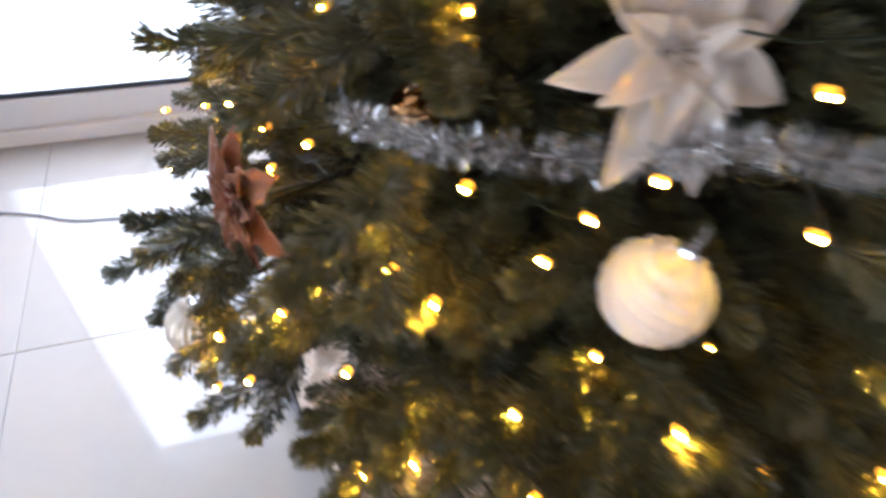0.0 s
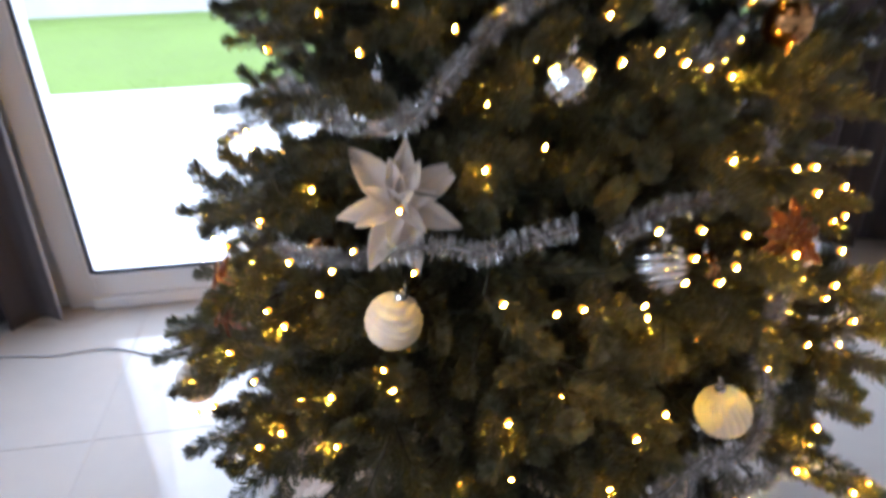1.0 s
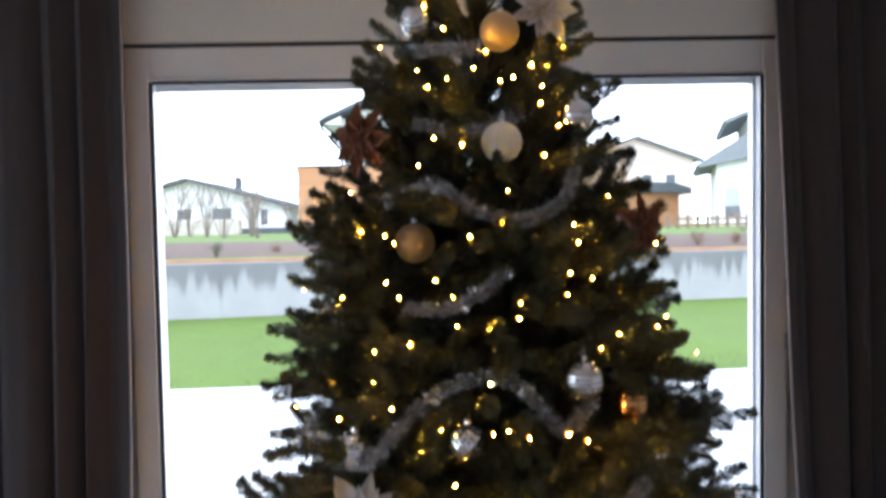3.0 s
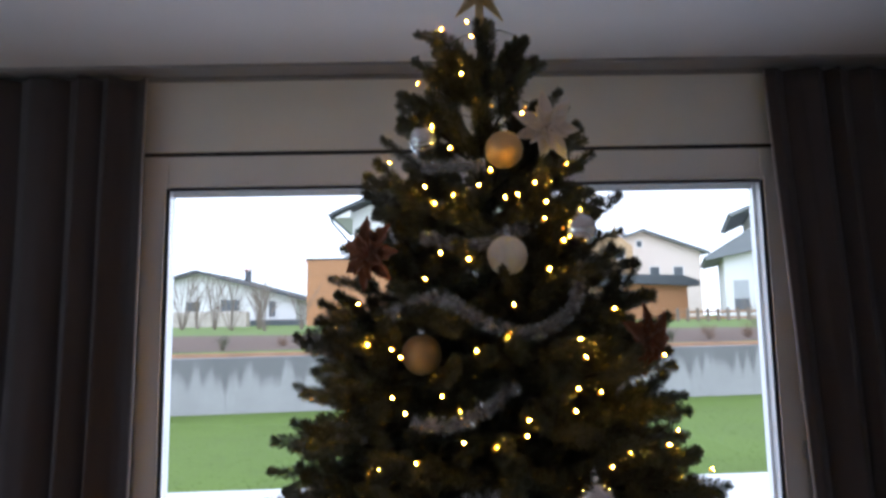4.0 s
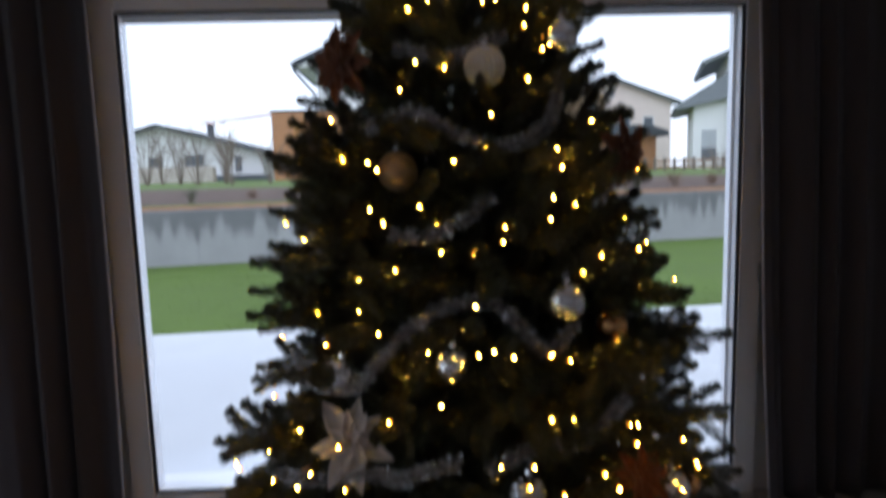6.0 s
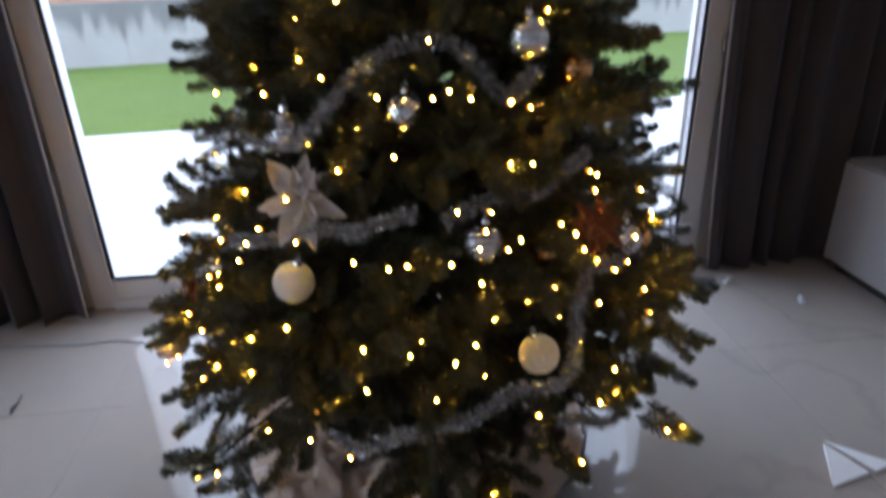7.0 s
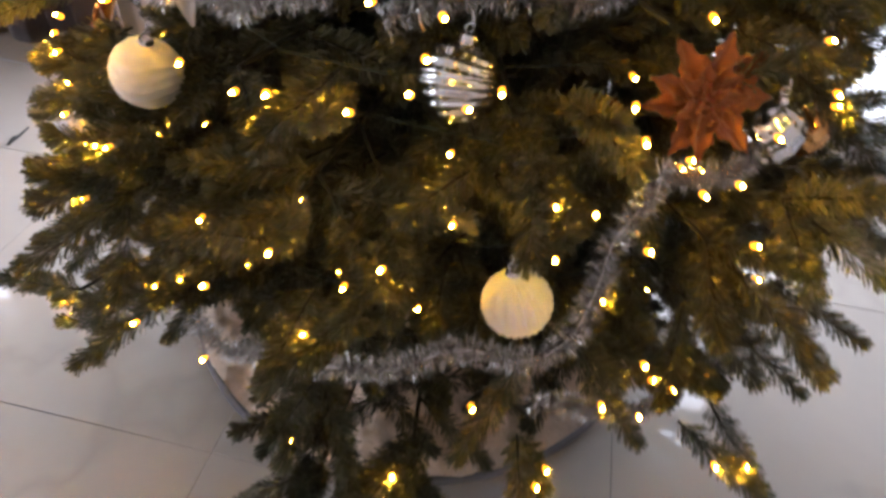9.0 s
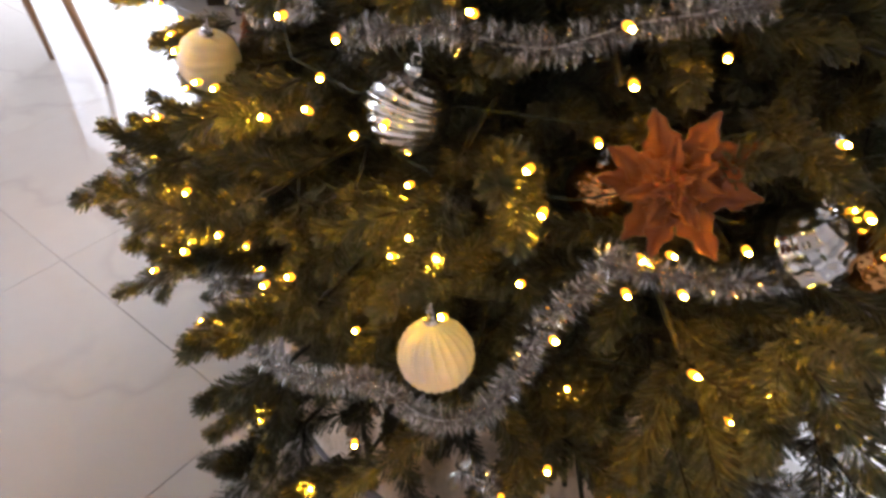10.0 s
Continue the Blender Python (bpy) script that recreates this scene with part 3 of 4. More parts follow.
GARLANDS.append([(0.47, -0.042, 0.731), (0.516, -0.002, 0.71), (0.563, 0.048, 0.689), (0.601, 0.118, 0.667), (0.659, 0.228, 0.626)])
GARLANDS.append([(-0.22, 0.25, 0.990), (-0.15, 0.14, 0.990), (-0.08, 0.07, 0.990), (-0.02, 0.05, 1.060), (0.04, 0.04, 1.120), (0.11, 0.04, 1.160), (0.18, 0.03, 1.170), (0.23, 0.03, 1.150), (0.28, 0.02, 1.090), (0.32, 0.03, 1.060), (0.38, 0.07, 1.110)])
GARLANDS.append([(-0.08, 0.26, 1.510), (-0.03, 0.20, 1.530), (0.05, 0.16, 1.560), (0.11, 0.13, 1.530), (0.16, 0.11, 1.500), (0.23, 0.11, 1.480), (0.29, 0.13, 1.490), (0.35, 0.17, 1.530), (0.38, 0.22, 1.600), (0.40, 0.26, 1.640)])
GARLANDS.append([(0.02, 0.22, 1.700), (0.09, 0.18, 1.680), (0.15, 0.16, 1.670), (0.22, 0.17, 1.700), (0.26, 0.18, 1.710)])
GARLANDS.append([(0.00, 0.11, 1.300), (0.08, 0.08, 1.300), (0.15, 0.07, 1.330), (0.19, 0.08, 1.360), (0.22, 0.08, 1.380)])
GARLANDS.append([(0.02, 0.30, 1.880), (0.09, 0.24, 1.870), (0.17, 0.21, 1.860)])
GARLANDS.append([(0.399, -0.138, 0.431), (0.456, -0.109, 0.401), (0.532, -0.059, 0.34), (0.589, -0.01, 0.329), (0.667, 0.098, 0.306), (0.725, 0.166, 0.334)])
GARLANDS.append([(-0.25, 0.35, 1.000), (-0.22, 0.25, 0.970), (-0.17, 0.16, 0.970), (-0.11, 0.10, 0.980), (-0.07, 0.07, 1.010)])

# room kept free of needles in front of the flowers and round the baubles: place and radius
CLEAR = [((-0.115, 0.02, 0.885), 0.115), ((0.335, 0.19, 1.96), 0.10), ((0.178, 0.40, 2.43), 0.105), ((0.28, 0.40, 2.39), 0.08), ((0.09, 0.40, 2.40), 0.06), ((0.515, -0.045, 0.82), 0.08), ((-0.09, -0.075, 0.755), 0.065), ((-0.05, -0.09, 0.775), 0.055), ((-0.13, -0.09, 0.76), 0.055), ((-0.44, 0.25, 0.65), 0.085), ((-0.44, 0.17, 0.70), 0.07), ((-0.49, 0.25, 0.66), 0.07), ((0.41, 0.04, 0.73), 0.055), ((0.42, -0.01, 0.77), 0.05), ((-0.50, 0.22, 0.48), 0.05), ((-0.10, -0.01, 0.90), 0.10), ((-0.11, -0.08, 0.92), 0.08), ((0.01, 0.13, 1.44), 0.07), ((0.01, 0.06, 1.45), 0.06), ((0.21, 0.07, 1.64), 0.06), ((-0.11, 0.11, 1.655), 0.08), ((0.54, 0.15, 1.455), 0.08),
         ((-0.12, -0.055, 0.75), 0.075), ((0.36, -0.15, 0.60), 0.085), ((0.26, -0.08, 0.82), 0.08), ((0.12, -0.02, 1.06), 0.065), ((0.62, 0.06, 0.77), 0.075), ((0.01, 0.19, 1.43), 0.065),
         ((0.21, 0.13, 1.65), 0.065), ((0.22, 0.20, 1.90), 0.065), ((0.36, -0.02, 1.17), 0.06), ((-0.12, 0.09, 1.0), 0.065)]
for line in GARLANDS:
    for p in smooth_path(line, 2):
        out = Vector((p.x - AXIS.x, p.y - AXIS.y, 0)).normalized()
        CLEAR.append((tuple(p + out * 0.04 + Vector((0, 0, 0.015))), 0.05))
# a little room in front of each bulb
for spot in [b for row in BULBS for b in row]:
    p = bulb_at(spot)
    a = radians(spot[0])
    for step in (0.03, 0.075, 0.13):
        CLEAR.append(((p.x + step * math.cos(a), p.y + step * math.sin(a), p.z + 0.38 * (1.35 - p.z) * step), (0.018 if p.z < 1.5 else 0.025) + 0.10 * step))
CLEAR_AT = np.array([c for c, _ in CLEAR]) - np.array([AXIS.x, AXIS.y, 0])
CLEAR_R = np.array([r for _, r in CLEAR])
SPRIGS = [sprig_template(k) for k in range(6)]


def frame_of(d):
    """Three axes with the first along d."""
    d = d / np.linalg.norm(d)
    u = np.cross(d, (0.1, 0.2, 0.97))
    u = u / max(np.linalg.norm(u), 1e-6)
    return np.stack([d, u, np.cross(d, u)])


class Foliage:
    """Gathers sprigs and twigs into one mesh."""

    def __init__(self, seed):
        self.v, self.t, self.m, self.n = [], [], [], 0
        self.rng = np.random.default_rng(seed)
        self.full = 1.0

    def sprig(self, p, d, length):
        root, off, t, m = SPRIGS[self.rng.integers(len(SPRIGS))]
        if self.rng.random() > self.full:
            return
        along = np.array(d, float) / np.linalg.norm(d) * length
        for share in (0.3, 0.65, 1.0):
            if (np.linalg.norm(CLEAR_AT - (np.array(p, float) + along * share), axis=1) < CLEAR_R).any():
                return
        a = self.rng.normal(0, 0.6)
        c, s = math.cos(a), math.sin(a)
        f = frame_of(np.array(d, float))
        f = np.stack([f[0], c * f[1] + s * f[2], -s * f[1] + c * f[2]])
        q = off * self.rng.uniform(0.90, 1.12)
        q[:, 0] += root * length
        bend = self.rng.normal(0, 0.10, 2) + np.array([0.0, -0.02])
        q[:, 1] += bend[0] * length * root ** 2
        q = q @ f + np.array(p, float)
        q[:, 2] += bend[1] * length * root ** 2
        self.add(q, t, m)

    def add(self, v, t, m):
        self.v.append(v)
        self.t.append(t + self.n)
        self.m.append(m)
        self.n += len(v)

    def twig(self, a, b, r0, r1):
        if (np.linalg.norm(CLEAR_AT - np.array(b, float), axis=1) < 0.9 * CLEAR_R).any():
            return
        f = frame_of(np.array(b, float) - np.array(a, float))
        ring = [f[1] * math.cos(k * 2.0944) + f[2] * math.sin(k * 2.0944) for k in range(3)]
        v = np.array([np.array(a) + x * r0 for x in ring] + [np.array(b) + x * r1 for x in ring])
        t = np.array([[0, 1, 4], [0, 4, 3], [1, 2, 5], [1, 5, 4], [2, 0, 3], [2, 3, 5]])
        self.add(v, t, np.ones(6))

    def limb(self, p, d, length, level, droop):
        """A twig from p along d, with sprigs along its outer part."""
        rng = self.rng
        d = np.array(d, float)
        d /= np.linalg.norm(d)
        p = np.array(p, float)
        tip = rng.uniform(0.12, 0.16)
        bare = max(0.0, length - tip)
        steps = max(1, int(bare / 0.052))
        side = 1 if rng.random() < 0.5 else -1
        for k in range(steps):
            q = p + d * bare / steps
            if bare > 0.004:
                self.twig(p, q, 0.0026 if level else 0.004, 0.0022 if level else 0.0034)
            s = (k + 1) / steps
            if bare > 0.02:
                h = np.cross(d, (0, 0, 1.0))
                h /= np.linalg.norm(h) + 1e-6
                side = -side
                ang = radians(rng.uniform(34, 58))
                e = d * math.cos(ang) + h * side * math.sin(ang) + np.array([0, 0, rng.normal(0.05, 0.16)])
                left = (1 - s) * bare
                if level == 0:
                    self.limb(q, e, min(0.27, 0.10 + 0.45 * left) * rng.uniform(0.85, 1.15), 1, droop * 0.6)
                    if rng.random() < 0.9:
                        self.sprig(q, d * 0.7 + np.array([0, 0, rng.uniform(0.35, 0.8)]) + h * rng.normal(0, 0.3), rng.uniform(0.09, 0.13))
                elif bare - s * bare > -0.01:
                    self.sprig(q, e, rng.uniform(0.125, 0.18))
            d = d + np.array([0, 0, -droop / steps])
            d /= np.linalg.norm(d)
            p = q
        self.sprig(p, d, tip)

    def mesh(self, name):
        return arrays_mesh(name, np.concatenate(self.v), np.concatenate(self.t), [NEEDLES, BARK], np.concatenate(self.m))


tree = thing("christmas_tree", "tall dark green artificial christmas tree with dense drooping needle branches", "christmas tree", tuple(AXIS))


def branch(azimuth, z_tip, seed, length=None, lift=None, droop=None):
    """A limb from the trunk that ends near the profile at z_tip."""
    a = radians(azimuth)
    r = length or reach(z_tip)
    if z_tip < 1.15 and 150 < azimuth % 360 < 222:
        r *= 0.93
    t = min(1, max(0, (z_tip - 0.25) / 2.0))
    lift = 0.10 + 0.75 * t ** 1.6 if lift is None else lift
    droop = 0.42 * (1 - t) if droop is None else droop
    d = np.array([math.cos(a), math.sin(a), lift])
    run = r * math.sqrt(1 + lift * lift)
    f = Foliage(seed)
    f.full = 0.55 if 35 < azimuth % 360 < 145 else 1.0
    z0 = z_tip - r * (lift - 0.42 * droop)
    f.limb((math.cos(a) * 0.015, math.sin(a) * 0.015, max(0.16, z0)), d, run, 0, droop)
    if f.v:
        new("branch", f.mesh("branch")).parent = tree


# lowest whorl, limb by limb, then the whorls above it
for k, (az, z, r) in enumerate([(-94, 0.29, 0.77), (-83, 0.29, 0.765), (-136, 0.36, 0.80), (-53, 0.33, 0.74), (-27, 0.31, 0.70), (-29, 0.48, 0.73), (-20, 0.55, 0.74), (-121, 0.62, 0.72), (2, 0.42, 0.86), (180, 0.44, 0.82), (-163, 0.36, 0.76), (40, 0.36, 0.8), (82, 0.36, 0.8), (130, 0.36, 0.8), (155, 0.4, 0.8)]):
    branch(az, z, 100 + k, r, droop=0.34)
z, k = 0.42, 0
while z < 2.22:
    n = int(round(5 + 5.2 * reach(z) / 0.8)) + (2 if z < 1.1 else 4 if z < 1.9 else 2)
    turn = k * 47.0
    for j in range(n):
        rng = random.Random(1000 + 31 * k + j)
        az = turn + 360 * j / n + rng.uniform(-9, 9)
        zz = z + rng.uniform(-0.03, 0.03)
        branch(az, zz, 2000 + 37 * k + j, reach(zz) * rng.uniform(0.84, 1.05))
    z += 0.078 + 0.016 * (z < 1.2)
    k += 1
for j in range(7):
    branch(j * 51 + 20, 2.22 + 0.02 * (j % 2), 3000 + j, 0.12 + 0.02 * (j % 3), lift=0.9, droop=-0.25)
# tips that carry the bulbs, gathered by the side of the tree they grow on
for sector in range(12):
    f = Foliage(7000 + sector)
    for spot in [b for line in BULBS for b in line]:
        azimuth = spot[0]
        if int((azimuth % 360) / 30) != sector:
            continue
        a = radians(azimuth)
        p = np.array(bulb_at(spot) - AXIS)
        out = np.array([math.cos(a), math.sin(a), 0.0])
        across = np.array([-math.sin(a), math.cos(a), 0.0])
        for side in (-1, 1):
            q = p + across * side * f.rng.uniform(0.012, 0.022) + np.array([0, 0, f.rng.uniform(-0.018, 0.004)])
            root = p - out * f.rng.uniform(0.07, 0.10) + across * side * f.rng.uniform(0.0, 0.05) + np.array([0, 0, f.rng.uniform(-0.05, 0.01)])
            f.sprig(root, q - root, f.rng.uniform(0.11, 0.14))
    if f.v:
        new("branch", f.mesh("branch")).parent = tree
part("trunk", tube(bmesh.new(), [(0, 0, 0.05), (0, 0, 1.0), (0, 0, 2.28)], [0.03, 0.024, 0.010], 10), BARK, tree, "dark brown steel pole trunk", smooth=True)
bm = bmesh.new()
for a in (0, 90, 180, 270):
    c, s = math.cos(radians(a + 20)), math.sin(radians(a + 20))
    tube(bm, [(c * 0.03, s * 0.03, 0.16), (c * 0.14, s * 0.14, 0.10), (c * 0.26, s * 0.26, 0.045)], 0.012, 6)
part("stand", bm, WIRE, tree, "dark green steel tree stand", smooth=True)


# ---- tree skirt ----
def tree_skirt():
    sk = thing("tree_skirt", "round cream plush tree skirt with grey piping on the floor", "tree skirt", (0.13, 0.45, 0))
    bm = bmesh.new()
    rings, seg = 40, 180
    grid = []
    for i in range(rings + 1):
        u = i / rings
        r = 0.05 + 0.475 * u
        row = []
        for j in range(seg):
            a = 2 * math.pi * j / seg
            fold = 0.045 * math.sin(7 * a + 1.5 * math.sin(2 * a)) + 0.022 * math.sin(17 * a + 3 * u) + 0.008 * math.sin(29 * a + 9 * u)
            z = 0.012 + 0.19 * (1 - u) ** 1.5 + fold * (0.25 + 1.6 * u * (1 - u)) + 0.02 * (1 - u ** 6) + 0.026 * noise.noise((9 * r * math.cos(a), 9 * r * math.sin(a), 0)) + 0.060 * (1 - u ** 8) * (1 - abs(noise.noise((15 * r * math.cos(a) + 8 * r * math.sin(a), 13 * r * math.sin(a), 4)))) ** 5
            row.append(bm.verts.new((r * math.cos(a) * (1 + 0.02 * math.sin(3 * a)), r * math.sin(a), max(z, 0.010))))
        grid.append(row)
    for r0, r1 in zip(grid, grid[1:]):
        for j in range(seg):
            bm.faces.new((r0[j], r1[j], r1[(j + 1) % seg], r0[(j + 1) % seg]))
    cloth = part("cloth", bm, PLUSH, sk, smooth=True)
    s = cloth.modifiers.new("thickness", "SOLIDIFY")
    s.thickness = 0.006
    pts = [(0.525 * math.cos(a) * (1 + 0.02 * math.sin(3 * a)), 0.525 * math.sin(a), 0.010) for a in [2 * math.pi * j / 96 for j in range(97)]]
    part("piping", tube(bmesh.new(), pts, 0.008, 8, cap=False), PIPING, sk, "dark grey piping", smooth=True)


tree_skirt()


# ---- tree star ----
def tree_star():
    st = thing("tree_star", "gold glitter five-pointed star on the treetop", "tree topper", (0.178, 0.415, 2.27))
    bm = bmesh.new()
    outer, inner, depth = 0.124, 0.034, 0.034
    front, back = bm.verts.new((0, -depth, 0.145)), bm.verts.new((0, depth, 0.145))
    rim = []
    for k in range(10):
        a = radians(90 + 36 * k)
        r = outer if k % 2 == 0 else inner
        rim.append(bm.verts.new((r * math.cos(a), 0, 0.145 + r * math.sin(a))))
    for k in range(10):
        a, b = rim[k], rim[(k + 1) % 10]
        bm.faces.new((front, b, a))
        bm.faces.new((back, a, b))
    bmesh.ops.recalc_face_normals(bm, faces=bm.faces)
    bmesh.ops.bevel(bm, geom=list(bm.edges), offset=0.002, segments=1, affect="EDGES")
    part("star", bm, STAR_GOLD, st)
    part("socket", tube(bmesh.new(), [(0, 0, 0), (0, 0, 0.06), (0, 0, 0.11)], [0.014, 0.013, 0.010], 12), STAR_GOLD, st, smooth=True)
    st.rotation_euler = (radians(-12), radians(3), radians(6))


tree_star()


# ---- baubles ----
def ball_shape(radius, style):
    bm = bmesh.new()
    bmesh.ops.create_uvsphere(bm, u_segments=132 if style == "twist" else 72, v_segments=96 if style == "zebra" else 40, radius=1)
    for v in bm.verts:
        x, y, z = v.co
        a = math.atan2(y, x)
        fade = max(0.0, 1 - z ** 6)
        if style == "twist":
            k = 1 + 0.055 * fade * (0.6 - abs(math.sin(11 * a + 1.6 * z)) ** 0.6)
        elif style == "waves":
            k = 1 + 0.034 * math.sin(24 * z + 2.4 * math.sin(2 * a + 1.5 * z) + 1.2 * math.sin(3 * a))
        elif style == "zebra":
            k = 1 + 0.030 * (1 - 2 * abs(math.sin(15 * z + 4.2 * math.sin(a + 1.1 * z))) ** 0.7) * fade
        elif style == "facets":
            k = 1 + 0.045 * math.sin(9 * a) * math.sin(11 * math.asin(max(-1, min(1, z)))) * fade
        elif style == "ribs":
            k = 1 + 0.020 * math.sin(24 * z)
        else:
            k = 1
        v.co *= radius * k
    return bm


BAUBLE_LABEL = {"twist": "matt white christmas bauble with twisted ridges", "waves": "matt white christmas bauble with carved waves", "zebra": "mirror silver christmas bauble with wavy grooves",
                "facets": "faceted mirror silver christmas bauble", "ribs": "silver christmas bauble with fine ribs", "plain": "smooth christmas bauble"}


def bauble(x, y, z, radius, style, mat, label="", tilt=(0, 0, 0)):
    b = thing("bauble", label or BAUBLE_LABEL[style], "bauble", (x, y, z), "baubles on the tree")
    b.rotation_euler = [radians(t) for t in tilt]
    part("ball", ball_shape(radius, style), mat, b, smooth=True)
    r = radius
    part("cap", tube(bmesh.new(), [(0, 0, 0.96 * r), (0, 0, 1.04 * r), (0, 0, 1.14 * r), (0, 0, 1.16 * r)], [0.2 * r, 0.22 * r, 0.2 * r, 0.14 * r], 14), SILVER, b, "small silver cap", smooth=False)
    ring = [(0.11 * r * math.cos(t), 0, 1.26 * r + 0.11 * r * math.sin(t)) for t in [k * math.pi / 6 for k in range(13)]]
    part("hanger", tube(bmesh.new(), ring + [(0.06 * r, 0.0, 1.42 * r), (0.0, 0.05 * r, 1.6 * r)], 0.0011, 5), SILVER, b, "thin wire hanger")
    return b


bauble(-0.116, -0.016, 0.734, 0.040, "waves", WHITE_BAUBLE, tilt=(8, 14, 20))
bauble(0.353, -0.122, 0.587, 0.0395, "twist", WHITE_BAUBLE, tilt=(-6, -14, 0))
bauble(0.254, -0.045, 0.801, 0.042, "zebra", SILVER, tilt=(0, 10, 40))
bauble(0.121, 0.008, 1.052, 0.037, "facets", SILVER)
bauble(0.609, 0.120, 0.712, 0.042, "facets", SILVER)
bauble(0.668, 0.175, 0.690, 0.033, "facets", AMBER, "copper mirror christmas bauble")
bauble(0.409, 0.080, 0.711, 0.033, "ribs", AMBER, "small copper mirror christmas bauble")
bauble(-0.469, 0.250, 0.462, 0.040, "twist", PALE_GOLD, "pale champagne christmas bauble with twisted ridges")
bauble(0.019, 0.215, 1.433, 0.045, "plain", GOLD_BAUBLE, "smooth matt champagne gold christmas bauble")
bauble(0.21, 0.154, 1.647, 0.043, "twist", WHITE_BAUBLE)
bauble(0.216, 0.224, 1.902, 0.044, "plain", GOLD_BAUBLE, "smooth matt champagne gold christmas bauble")
bauble(0.343, 0.000, 1.172, 0.040, "ribs", SILVER)
bauble(-0.11, 0.120, 1.000, 0.044, "ribs", SILVER, tilt=(0, 0, 30))
bauble(0.03, 0.235, 1.93, 0.035, "waves", SILVER, "silver christmas bauble with carved waves")
bauble(0.37, 0.15, 1.70, 0.036, "plain", SILVER, "smooth mirror silver christmas bauble")
bauble(-0.215, 0.265, 0.712, 0.030, "plain", AMBER, "small copper mirror christmas bauble")
bauble(0.80, 0.33, 0.50, 0.036, "zebra", SILVER)
bauble(0.46, 0.08, 1.10, 0.034, "ribs", AMBER, "small copper mirror christmas bauble")


# ---- poinsettias ----
def petal(length, width, cup, droop, ragged=0.0, phase=0.0):
    """A pointed, creased, slightly cupped petal along x."""
    bm = bmesh.new()
    n, m = 13, 4
    grid = []
    for i in range(n + 1):
        u = i / n
        w = width * (math.sin(math.pi * min(1, u * 1.02) ** 0.85) ** 0.8 if 0 < u < 1 else 0.0) * (1 - 0.15 * u) + 0.0006
        row = []
        for j in range(-m, m + 1):
            t = j / m
            z = cup * t * t * w + 0.10 * length * u - droop * length * u * u + 0.003 * abs(t) * (1 - u)
            z += 0.0012 * math.sin(7 * u + 5 * t)
            edge = 1 + ragged * abs(t) * math.sin(23 * u + phase + 3 * math.copysign(1, t)) * (u < 0.97)
            row.append(bm.verts.new((length * u, w * t * edge, z + ragged * 0.25 * w * t * math.sin(11 * u + phase))))
        grid.append(row)
    for r0, r1 in zip(grid, grid[1:]):
        for a, b, c, d in zip(r0, r1, r1[1:], r0[1:]):
            bm.faces.new((a, b, c, d))
    return bm


def poinsettia(at, facing, size, mat, centre, label, seed, first=0, ragged=0.0, plump=1.0, outer=7):
    """A cloth flower with a large and two smaller whorls of petals."""
    rng = random.Random(seed)
    p = thing("poinsettia", label, "artificial flower", at, "cloth flowers on the tree")
    p.rotation_euler = Vector(facing).to_track_quat("Z", "Y").to_euler()
    for count, length, rise, lift, turn in ((outer, 1.0, 0.0, 8, first), (7, 0.66, 0.006, 20, first + 25), (4, 0.38, 0.010, 42, first + 50)):
        for k in range(count):
            s = size * length * rng.uniform(0.88, 1.1)
            ob = part("petal", petal(s, s * plump * rng.uniform(0.20, 0.25), 0.5, rng.uniform(0.10, 0.25), ragged, rng.uniform(0, 6)), mat, p, smooth=True)
            ob.matrix_basis = Matrix.Translation((0, 0, rise)) @ Euler((0, radians(-lift + rng.uniform(-6, 6)), radians(turn + 360 * k / count + rng.uniform(-9, 9)))).to_matrix().to_4x4()
            s2 = ob.modifiers.new("thickness", "SOLIDIFY")
            s2.thickness = 0.0009
    for k in range(7):
        a, r = k * 2.4, 0.0035 * math.sqrt(k)
        bm = tube(bmesh.new(), [(r * math.cos(a), r * math.sin(a), 0.004), (1.5 * r * math.cos(a), 1.5 * r * math.sin(a), 0.018), (1.8 * r * math.cos(a), 1.8 * r * math.sin(a), 0.024)], [0.0012, 0.0012, 0.0024], 6)
        part("stamen", bm, centre, p, smooth=True)
    part("stalk", tube(bmesh.new(), [(0, 0, 0.004), (0, 0.002, -0.03), (0.004, 0.01, -0.07)], 0.002, 6), WIRE, p, "green wire stalk")
    return p


WHITE_FLOWER = "cream velvet poinsettia flower pinned among the needles"
RED_FLOWER = "rust red velvet poinsettia flower pinned among the needles"
poinsettia((-0.092, 0.082, 0.869), (-0.12, -0.88, 0.42), 0.100, WHITE_PETAL, PALE_STAMEN, WHITE_FLOWER, 4, 84)
poinsettia((0.318, 0.275, 1.966), (0.25, -0.9, -0.1), 0.090, WHITE_PETAL, PALE_STAMEN, WHITE_FLOWER, 9)
poinsettia((0.498, 0.015, 0.790), (0.22, -0.85, 0.5), 0.071, RED_PETAL, STAMEN, RED_FLOWER, 12, 76, 0.28, 0.95, 9)
poinsettia((-0.392, 0.28, 0.617), (-0.9, -0.35, 0.25), 0.085, RED_PETAL, STAMEN, RED_FLOWER, 15, 0, 0.22, 1.1)
poinsettia((-0.083, 0.16, 1.655), (-0.6, -0.8, 0.0), 0.085, RED_PETAL, STAMEN, RED_FLOWER, 18, 0, 0.22, 1.1)
poinsettia((0.51, 0.19, 1.455), (0.55, -0.8, 0.0), 0.085, RED_PETAL, STAMEN, RED_FLOWER, 21, 0, 0.22, 1.1)


